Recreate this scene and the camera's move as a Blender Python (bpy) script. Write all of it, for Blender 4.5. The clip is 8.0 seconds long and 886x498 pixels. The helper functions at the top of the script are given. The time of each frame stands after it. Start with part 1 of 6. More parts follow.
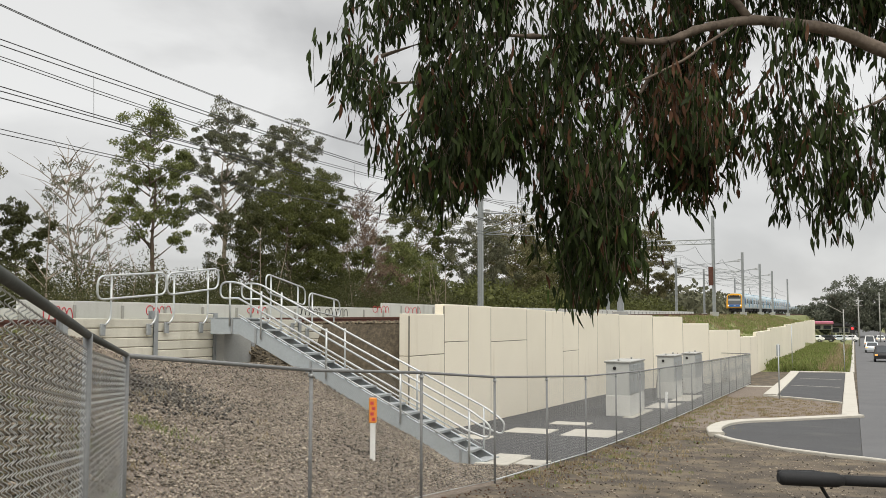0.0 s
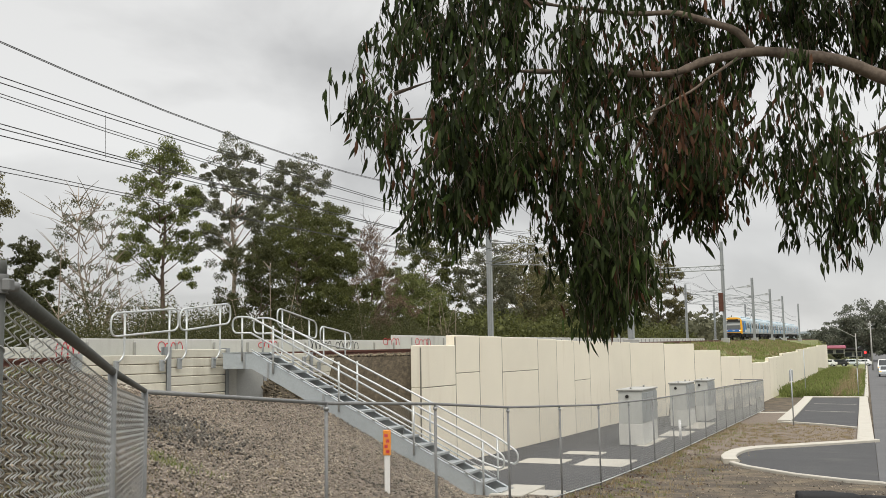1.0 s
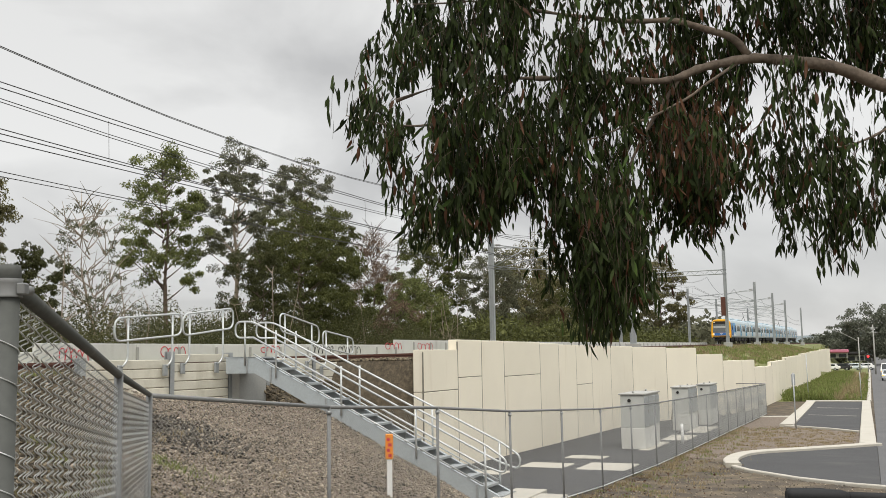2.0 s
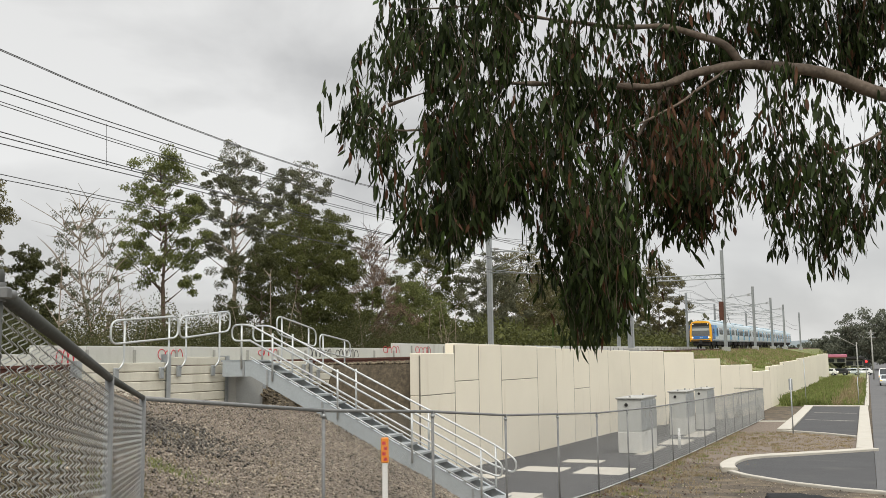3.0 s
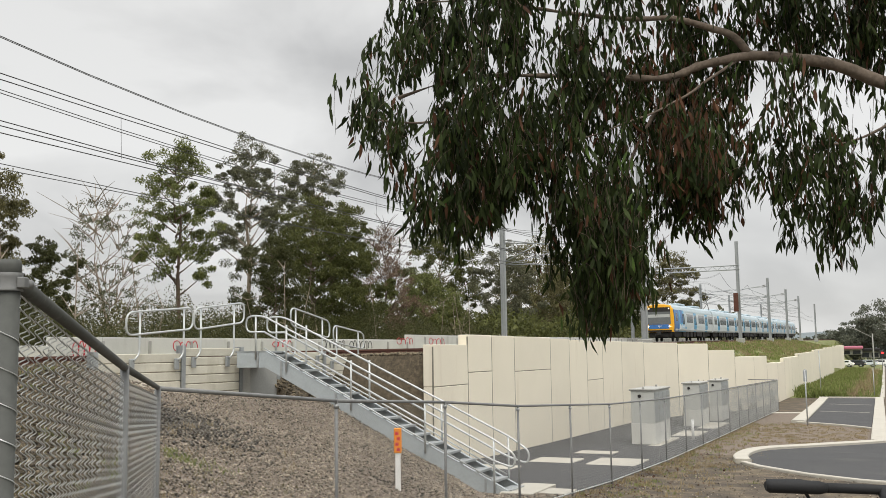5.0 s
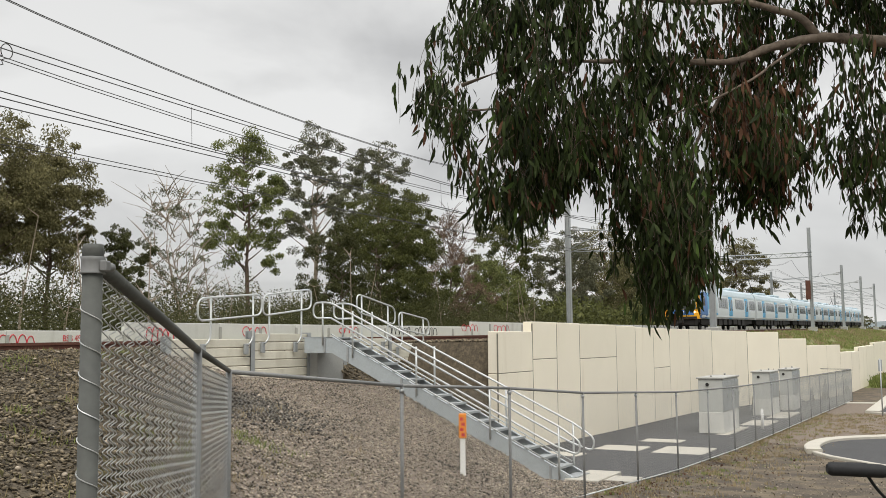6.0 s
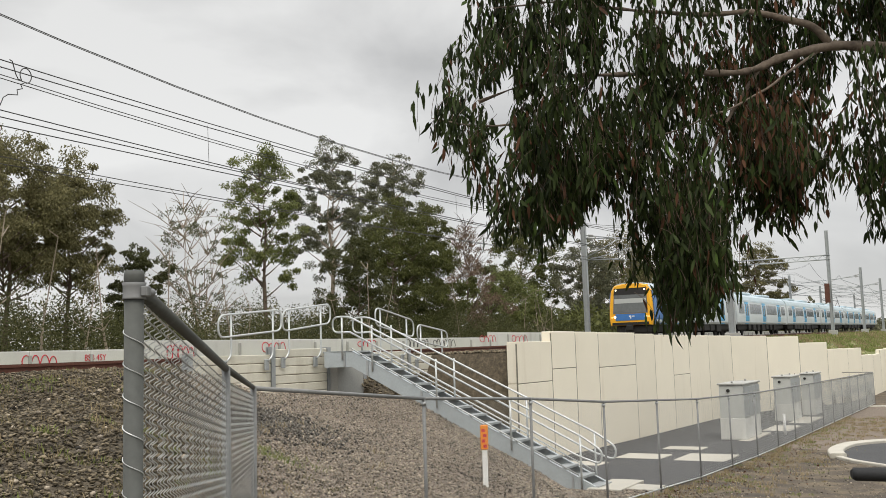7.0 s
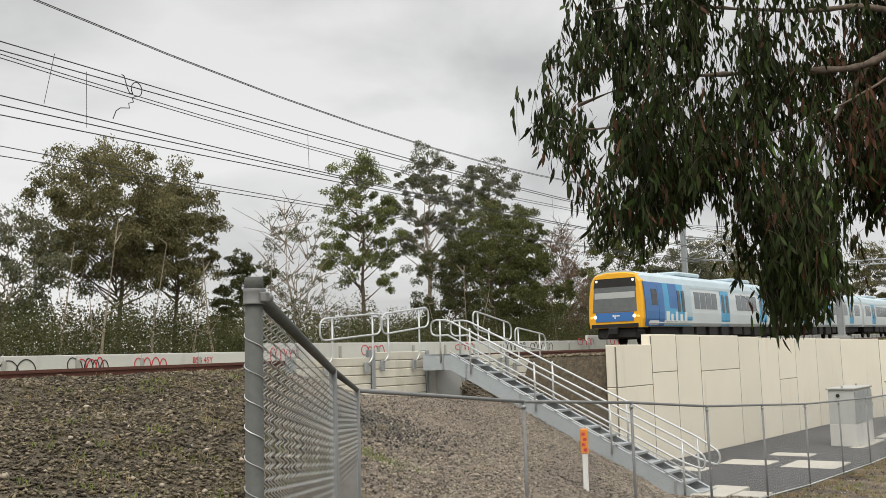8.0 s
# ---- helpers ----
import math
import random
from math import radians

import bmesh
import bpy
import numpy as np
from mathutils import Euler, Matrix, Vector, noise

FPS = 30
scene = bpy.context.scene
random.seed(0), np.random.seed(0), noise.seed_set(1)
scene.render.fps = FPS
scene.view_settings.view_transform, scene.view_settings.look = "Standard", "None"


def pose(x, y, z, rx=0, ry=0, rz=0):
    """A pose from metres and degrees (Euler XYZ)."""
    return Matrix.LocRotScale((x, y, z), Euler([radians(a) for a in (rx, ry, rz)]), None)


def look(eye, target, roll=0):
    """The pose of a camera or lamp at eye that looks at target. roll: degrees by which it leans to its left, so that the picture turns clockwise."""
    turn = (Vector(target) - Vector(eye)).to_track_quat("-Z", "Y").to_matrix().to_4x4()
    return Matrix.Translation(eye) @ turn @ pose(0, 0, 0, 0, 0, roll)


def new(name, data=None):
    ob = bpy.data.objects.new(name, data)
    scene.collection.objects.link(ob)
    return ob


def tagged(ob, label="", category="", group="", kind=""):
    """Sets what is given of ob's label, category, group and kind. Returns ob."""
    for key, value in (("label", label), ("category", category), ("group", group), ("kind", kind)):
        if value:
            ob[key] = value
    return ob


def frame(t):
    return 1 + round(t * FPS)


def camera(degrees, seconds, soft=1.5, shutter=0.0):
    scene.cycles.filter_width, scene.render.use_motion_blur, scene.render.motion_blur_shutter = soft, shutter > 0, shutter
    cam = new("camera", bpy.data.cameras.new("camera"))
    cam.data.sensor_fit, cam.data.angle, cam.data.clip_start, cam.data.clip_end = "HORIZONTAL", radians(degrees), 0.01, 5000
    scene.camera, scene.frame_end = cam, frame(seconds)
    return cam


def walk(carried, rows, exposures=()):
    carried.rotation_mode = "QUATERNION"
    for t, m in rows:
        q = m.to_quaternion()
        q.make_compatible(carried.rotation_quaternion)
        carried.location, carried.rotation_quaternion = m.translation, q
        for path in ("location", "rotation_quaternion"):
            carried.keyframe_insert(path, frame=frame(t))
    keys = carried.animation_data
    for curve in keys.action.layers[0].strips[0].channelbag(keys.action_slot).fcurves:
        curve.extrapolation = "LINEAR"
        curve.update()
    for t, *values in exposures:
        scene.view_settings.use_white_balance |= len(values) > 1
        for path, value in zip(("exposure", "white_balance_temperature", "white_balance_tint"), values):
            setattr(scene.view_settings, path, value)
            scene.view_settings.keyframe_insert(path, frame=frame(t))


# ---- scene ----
cam = camera(50.0, 8.0, 0.8, 0.0)
PATH = [
    (0, (-0.504, 1.18, 1.399), (-0.446, 3.173, 1.552), 0.1),
    (0.5, (-0.533, 1.121, 1.409), (-0.504, 3.109, 1.624), -0.9),
    (1, (-0.547, 1.082, 1.398), (-0.506, 3.07, 1.616), -0.9),
    (2.5, (-0.527, 0.988, 1.389), (-0.493, 2.974, 1.622), -1.0),
    (3, (-0.498, 0.989, 1.392), (-0.459, 2.975, 1.627), -0.8),
    (3.5, (-0.477, 1.003, 1.387), (-0.413, 2.989, 1.609), -1.0),
    (4, (-0.478, 0.953, 1.402), (-0.441, 2.94, 1.629), -0.9),
    (5.3, (-0.471, 0.919, 1.376), (-0.487, 2.908, 1.587), -0.7),
    (5.5, (-0.467, 0.9, 1.373), (-0.518, 2.889, 1.578), -0.5),
    (6, (-0.465, 0.871, 1.367), (-0.592, 2.858, 1.56), -0.5),
    (6.5, (-0.479, 0.838, 1.378), (-0.602, 2.823, 1.58), -1.3),
    (7, (-0.493, 0.786, 1.381), (-0.652, 2.768, 1.598), -1.7),
    (7.5, (-0.509, 0.741, 1.386), (-0.76, 2.712, 1.614), -2.0),
    (8, (-0.516, 0.721, 1.382), (-0.874, 2.675, 1.611), -1.6),
]
walk(cam, [(t, look(eye, target, roll)) for t, eye, target, roll in PATH])

# ---- sky and light ----
world = bpy.data.worlds.new("overcast")
scene.world = world
world.use_nodes = True
wn, wl = world.node_tree.nodes, world.node_tree.links
wn.clear()
SUN_EL, SUN_AZ = radians(52), radians(205)
sky = wn.new("ShaderNodeTexSky")
sky.sky_type, sky.sun_disc = "NISHITA", False
sky.sun_elevation, sky.sun_rotation = SUN_EL, SUN_AZ
sky_dim = wn.new("ShaderNodeVectorMath")
sky_dim.operation = "SCALE"
sky_dim.inputs["Scale"].default_value = 0.10
wl.new(sky.outputs["Color"], sky_dim.inputs[0])
co = wn.new("ShaderNodeTexCoord")
flat = wn.new("ShaderNodeMapping")
flat.inputs["Scale"].default_value = (1.0, 1.0, 2.2)
flat.inputs["Location"].default_value = (0.35, 0.1, 0.2)
wl.new(co.outputs["Generated"], flat.inputs["Vector"])
cl = wn.new("ShaderNodeTexNoise")
cl.inputs["Scale"].default_value, cl.inputs["Detail"].default_value = 2.4, 6
cl.inputs["Roughness"].default_value, cl.inputs["Distortion"].default_value = 0.48, 0.25
wl.new(flat.outputs["Vector"], cl.inputs["Vector"])
ramp = wn.new("ShaderNodeValToRGB")
ramp.color_ramp.elements[0].position, ramp.color_ramp.elements[0].color = 0.40, (0.57, 0.568, 0.562, 1)
ramp.color_ramp.elements[1].position, ramp.color_ramp.elements[1].color = 0.58, (0.86, 0.857, 0.842, 1)
wl.new(cl.outputs["Fac"], ramp.inputs["Fac"])
# an overcast sky grows brighter towards the zenith
up = wn.new("ShaderNodeSeparateXYZ")
wl.new(co.outputs["Generated"], up.inputs["Vector"])
rise = wn.new("ShaderNodeMapRange")
rise.inputs["From Min"].default_value, rise.inputs["From Max"].default_value = 0.42, 1.0
rise.inputs["To Min"].default_value, rise.inputs["To Max"].default_value = 1.0, 3.7
wl.new(up.outputs["Z"], rise.inputs["Value"])
# and pales a little towards the horizon
pale = wn.new("ShaderNodeMapRange")
pale.inputs["From Min"].default_value, pale.inputs["From Max"].default_value = 0.02, 0.42
pale.inputs["To Min"].default_value, pale.inputs["To Max"].default_value = 1.09, 0.93
wl.new(up.outputs["Z"], pale.inputs["Value"])
both = wn.new("ShaderNodeMath")
both.operation = "MULTIPLY"
wl.new(rise.outputs["Result"], both.inputs[0])
wl.new(pale.outputs["Result"], both.inputs[1])
lift = wn.new("ShaderNodeVectorMath")
lift.operation = "SCALE"
wl.new(ramp.outputs["Color"], lift.inputs[0])
wl.new(both.outputs[0], lift.inputs["Scale"])
mixer = wn.new("ShaderNodeMix")
mixer.data_type = "RGBA"
mixer.inputs["Factor"].default_value = 0.93
wl.new(sky_dim.outputs["Vector"], mixer.inputs["A"])
wl.new(lift.outputs["Vector"], mixer.inputs["B"])
bg = wn.new("ShaderNodeBackground")
bg.inputs["Strength"].default_value = 1.0
wl.new(mixer.outputs["Result"], bg.inputs["Color"])
wo = wn.new("ShaderNodeOutputWorld")
wl.new(bg.outputs["Background"], wo.inputs["Surface"])
sun = new("sun", bpy.data.lights.new("sun", "SUN"))
sun.data.energy, sun.data.angle, sun.data.color = 1.5, radians(25), (1.0, 0.93, 0.81)
sun.matrix_world = look((0, 0, 0), (math.sin(radians(-8)) * 0.6, math.cos(radians(-8)) * 0.6, -0.75))
scene.view_settings.exposure = 0.0


# ---- materials ----
def material(name, rgb, rough=0.8, metal=0.0, vary=0.25, scale=2.0, fine=40.0, bump=0.3, tint=None, depth=0.01, rnd=0.0, island=0.0,
             alpha_back=0.0, stain=None):
    """A surface with two scales of variation, in metres, a fine relief, and a difference from piece to piece."""
    m = bpy.data.materials.new(name)
    m.use_nodes = True
    n, l = m.node_tree.nodes, m.node_tree.links
    p = n["Principled BSDF"]
    p.inputs["Roughness"].default_value, p.inputs["Metallic"].default_value = rough, metal
    tc = n.new("ShaderNodeTexCoord")
    a, b = n.new("ShaderNodeTexNoise"), n.new("ShaderNodeTexNoise")
    a.inputs["Scale"].default_value, a.inputs["Detail"].default_value = scale, 6
    b.inputs["Scale"].default_value, b.inputs["Detail"].default_value = fine, 4
    for t in (a, b):
        l.new(tc.outputs["Object"], t.inputs["Vector"])
    add = n.new("ShaderNodeMath")
    add.operation = "ADD"
    l.new(a.outputs["Fac"], add.inputs[0])
    l.new(b.outputs["Fac"], add.inputs[1])
    value = add.outputs[0]
    if rnd or island:
        src = n.new("ShaderNodeObjectInfo" if rnd else "ShaderNodeNewGeometry")
        mul = n.new("ShaderNodeMath")
        mul.operation = "MULTIPLY_ADD"
        mul.inputs[1].default_value = rnd or island
        l.new(src.outputs["Random" if rnd else "Random Per Island"], mul.inputs[0])
        l.new(value, mul.inputs[2])
        value = mul.outputs[0]
    r = n.new("ShaderNodeValToRGB")
    spread = (rnd or island)
    r.color_ramp.elements[0].position, r.color_ramp.elements[1].position = 0.28, 0.72
    dark = [c * (1 - vary) for c in rgb]
    light = [min(1, c * (1 + vary)) for c in (tint or rgb)]
    r.color_ramp.elements[0].color, r.color_ramp.elements[1].color = (*dark, 1), (*light, 1)
    half = n.new("ShaderNodeMath")
    half.operation = "MULTIPLY"
    half.inputs[1].default_value = 1 / (2 + spread)
    l.new(value, half.inputs[0])
    l.new(half.outputs[0], r.inputs["Fac"])
    colour = r.outputs["Color"]
    if stain:
        s = n.new("ShaderNodeTexNoise")
        mp = n.new("ShaderNodeMapping")
        mp.inputs["Scale"].default_value = stain[1]
        s.inputs["Scale"].default_value, s.inputs["Detail"].default_value = 1.0, 5
        l.new(tc.outputs["Object"], mp.inputs["Vector"])
        l.new(mp.outputs["Vector"], s.inputs["Vector"])
        sr = n.new("ShaderNodeMapRange")
        sr.inputs["From Min"].default_value, sr.inputs["From Max"].default_value = stain[2], stain[2] + 0.18
        sr.inputs["To Max"].default_value = stain[3]
        l.new(s.outputs["Fac"], sr.inputs["Value"])
        mx = n.new("ShaderNodeMix")
        mx.data_type = "RGBA"
        mx.inputs["B"].default_value = (*stain[0], 1)
        l.new(sr.outputs["Result"], mx.inputs["Factor"])
        l.new(colour, mx.inputs["A"])
        colour = mx.outputs["Result"]
    l.new(colour, p.inputs["Base Color"])
    if bump:
        bp = n.new("ShaderNodeBump")
        bp.inputs["Strength"].default_value, bp.inputs["Distance"].default_value = bump, depth
        l.new(b.outputs["Fac"], bp.inputs["Height"])
        l.new(bp.outputs["Normal"], p.inputs["Normal"])
    return m


def leafy(name, dark, light, thin=0.35, vary=1.0):
    """Leaves: each one its own shade, a little light shining through."""
    m = material(name, dark, 0.62, tint=light, vary=0.15, scale=0.5, fine=9, bump=0, island=0.75 * vary)
    n, l = m.node_tree.nodes, m.node_tree.links
    p, out = n["Principled BSDF"], n["Material Output"]
    p.inputs["Specular IOR Level"].default_value = 0.15
    tr = n.new("ShaderNodeBsdfTranslucent")
    mix = n.new("ShaderNodeMixShader")
    mix.inputs["Fac"].default_value = thin
    l.new(p.inputs["Base Color"].links[0].from_socket, tr.inputs["Color"])
    l.new(p.outputs["BSDF"], mix.inputs[1])
    l.new(tr.outputs["BSDF"], mix.inputs[2])
    l.new(mix.outputs["Shader"], out.inputs["Surface"])
    return m


def glowing(name, rgb, strength):
    m = bpy.data.materials.new(name)
    m.use_nodes = True
    p = m.node_tree.nodes["Principled BSDF"]
    p.inputs["Base Color"].default_value = (*rgb, 1)
    p.inputs["Emission Color"].default_value, p.inputs["Emission Strength"].default_value = (*rgb, 1), strength
    return m


CREAM = material("cream_concrete", (0.80, 0.745, 0.62), 0.85, vary=0.07, scale=0.6, fine=30, bump=0.15, rnd=0.5, depth=0.004,
                 stain=((0.55, 0.47, 0.34), (2.2, 2.2, 0.35), 0.60, 0.35))
WHITEWALL = material("pale_concrete", (0.60, 0.60, 0.57), 0.9, vary=0.10, scale=0.7, fine=25, bump=0.2, rnd=0.5,
                     stain=((0.36, 0.34, 0.30), (1.5, 1.5, 0.3), 0.58, 0.5))
SLEEPER = material("sleeper_concrete", (0.66, 0.635, 0.54), 0.9, vary=0.12, scale=1.1, fine=30, bump=0.25, rnd=0.8,
                   stain=((0.33, 0.30, 0.22), (1.5, 1.5, 0.6), 0.58, 0.5))
GREYCONC = material("grey_concrete", (0.36, 0.36, 0.34), 0.9, vary=0.18, scale=1.5, fine=35, bump=0.3)
GREYDARK = material("joint_filler", (0.19, 0.175, 0.14), 0.95, vary=0.3, scale=2, fine=30, bump=0.2)
KERB = material("kerb_concrete", (0.46, 0.435, 0.38), 0.9, vary=0.15, scale=1.2, fine=30, bump=0.3,
                stain=((0.30, 0.27, 0.21), (1.2, 1.2, 1.2), 0.56, 0.5))
GALV = material("galvanised_steel", (0.40, 0.42, 0.43), 0.5, 0.55, vary=0.16, scale=2.5, fine=22, bump=0.08)
STRINGER = material("pale_blue_grey_steel", (0.46, 0.505, 0.53), 0.55, 0.25, vary=0.12, scale=2.5, fine=25, bump=0.06)
GALVL = material("bright_galvanised_steel", (0.56, 0.58, 0.58), 0.45, 0.5, vary=0.14, scale=3, fine=26, bump=0.06)
# backlit shade put into the dark base; the paler blotches are weathering
POSTMAT = material("weathered_backlit_galvanised_post", (0.088, 0.092, 0.086), 0.75, 0.1, vary=0.22, scale=5, fine=38, bump=0.1,
                   stain=((0.21, 0.215, 0.205), (9, 9, 4), 0.58, 0.6))
FPOST = material("grey_fence_pipe", (0.215, 0.22, 0.22), 0.65, 0.2, vary=0.2, scale=4, fine=30, bump=0.08)
WIRE = material("fence_wire", (0.46, 0.47, 0.46), 0.5, 0.35, vary=0.2, scale=2, fine=30, bump=0)
CABLE = material("overhead_wire", (0.06, 0.06, 0.06), 0.6, 0.3, vary=0.2, bump=0)
ASPHALT = material("new_asphalt", (0.052, 0.052, 0.054), 0.9, vary=0.25, scale=0.9, fine=60, bump=0.5,
                   stain=((0.085, 0.083, 0.078), (0.5, 0.5, 0.5), 0.55, 0.6))
ASPHOLD = material("worn_asphalt", (0.105, 0.105, 0.107), 0.92, vary=0.2, scale=0.5, fine=55, bump=0.5,
                   stain=((0.085, 0.085, 0.088), (0.25, 0.25, 0.25), 0.55, 0.5))
RAIL = material("rusty_rail", (0.115, 0.045, 0.03), 0.75, 0.2, vary=0.3, scale=3, fine=30, bump=0.2)
RAILTOP = material("worn_rail_head", (0.30, 0.22, 0.18), 0.4, 0.7, vary=0.2, scale=4, fine=30, bump=0.05)
STONE = material("ballast_stone", (0.034, 0.027, 0.017), 0.95, vary=0.5, tint=(0.158, 0.128, 0.084), scale=0.8, fine=30, bump=0.4, island=1.4)
PEBBLE = material("gravel_stone", (0.046, 0.036, 0.026), 0.95, vary=0.5, tint=(0.30, 0.255, 0.20), scale=0.6, fine=30, bump=0.3, island=1.5)
DARKSTONE = material("dark_grey_stone", (0.022, 0.019, 0.016), 0.95, vary=0.5, tint=(0.105, 0.093, 0.077), scale=0.8, fine=30, bump=0.4, island=1.4)
BARK = material("pale_bark", (0.27, 0.22, 0.17), 0.9, vary=0.35, scale=4, fine=22, bump=0.5)
BARKDARK = material("brown_bark", (0.12, 0.085, 0.065), 0.9, vary=0.35, scale=4, fine=22, bump=0.5)
BRANCH = material("grey_brown_branch", (0.105, 0.078, 0.060), 0.85, vary=0.4, scale=6, fine=40, bump=0.4, tint=(0.19, 0.15, 0.118))
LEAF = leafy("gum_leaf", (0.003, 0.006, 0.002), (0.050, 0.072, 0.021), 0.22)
LEAFRED = leafy("dry_gum_leaf", (0.05, 0.022, 0.013), (0.15, 0.075, 0.042), 0.25)
LEAFFRESH = leafy("fresh_gum_leaf", (0.035, 0.065, 0.018), (0.10, 0.16, 0.04), 0.35)
TREE_MIX = {
    "olive": leafy("olive_tree_leaf", (0.060, 0.056, 0.026), (0.235, 0.215, 0.105), 0.32),
    "grey": leafy("grey_green_leaf", (0.052, 0.055, 0.034), (0.19, 0.19, 0.12), 0.3),
    "bright": leafy("light_green_leaf", (0.065, 0.082, 0.028), (0.225, 0.24, 0.09), 0.35),
    "green": leafy("mid_green_leaf", (0.036, 0.044, 0.014), (0.14, 0.148, 0.05), 0.3),
    "rust": leafy("rusty_leaf", (0.11, 0.075, 0.052), (0.24, 0.17, 0.12), 0.3),
    "dark": leafy("dark_tree_leaf", (0.028, 0.032, 0.012), (0.105, 0.108, 0.045), 0.3),
    # distance haze put into the leaf colour: paler and greyer than the near trees
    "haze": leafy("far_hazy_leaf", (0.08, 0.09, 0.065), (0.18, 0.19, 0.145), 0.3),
    "grass": leafy("tall_grass", (0.10, 0.14, 0.035), (0.26, 0.29, 0.10), 0.3),
    "dry": leafy("dry_grass", (0.22, 0.17, 0.09), (0.38, 0.31, 0.19), 0.3),
}
YELLOW = material("yellow_paint", (0.85, 0.42, 0.015), 0.35, vary=0.06, scale=2, fine=30, bump=0)
BLUE = material("blue_paint", (0.045, 0.16, 0.42), 0.35, vary=0.1, scale=2, fine=30, bump=0)
CYAN = material("light_blue_paint", (0.07, 0.36, 0.62), 0.35, vary=0.12, scale=1, fine=20, bump=0)
PALEBLUE = material("pale_blue_paint", (0.46, 0.56, 0.62), 0.35, vary=0.15, scale=1, fine=20, bump=0)
SILVER = material("pale_grey_car_body", (0.62, 0.67, 0.70), 0.4, 0.1, vary=0.06, scale=1, fine=20, bump=0)
WHITE = material("white_paint", (0.80, 0.80, 0.79), 0.5, vary=0.06, scale=2, fine=30, bump=0)
BLACK = material("black_underframe", (0.018, 0.017, 0.016), 0.8, vary=0.4, scale=3, fine=30, bump=0.2)
RUBBER = material("black_rubber", (0.012, 0.0125, 0.014), 0.75, vary=0.3, scale=20, fine=200, bump=0.3, depth=0.002)
# cab glass with the sky's reflection painted in as a lighter grey
WINDSCREEN = material("sky_reflecting_grey_windscreen", (0.13, 0.14, 0.14), 0.1, vary=0.15, scale=1, fine=8, bump=0)
BLIND = material("pale_blind", (0.42, 0.44, 0.43), 0.5, vary=0.08, scale=3, fine=20, bump=0)
GLASS = material("dark_glass", (0.025, 0.03, 0.035), 0.08, vary=0.2, scale=1, fine=8, bump=0)
WINDOWGREY = material("tinted_window", (0.12, 0.14, 0.155), 0.15, vary=0.15, scale=1.5, fine=8, bump=0)
ORANGE = material("orange_marker_paint", (0.80, 0.27, 0.02), 0.5, vary=0.1, scale=6, fine=50, bump=0.05)
RED = material("red_paint", (0.55, 0.03, 0.05), 0.6, vary=0.2, scale=6, fine=50, bump=0)
INK = material("black_paint", (0.02, 0.02, 0.022), 0.6, vary=0.2, scale=6, fine=50, bump=0)
PINK = material("faded_pink_sheet", (0.50, 0.16, 0.24), 0.6, vary=0.15, scale=0.3, fine=8, bump=0.1)
CABINET = material("pale_grey_cabinet", (0.47, 0.48, 0.46), 0.5, vary=0.08, scale=1.5, fine=30, bump=0.05,
                   stain=((0.33, 0.33, 0.30), (2, 2, 0.6), 0.58, 0.4))
LAMP = glowing("headlight", (1.0, 0.88, 0.66), 1.6)
LAMPWARM = glowing("marker_lamp", (1.0, 0.42, 0.10), 1.2)
LAMPRED = glowing("red_signal", (1.0, 0.03, 0.03), 3.0)


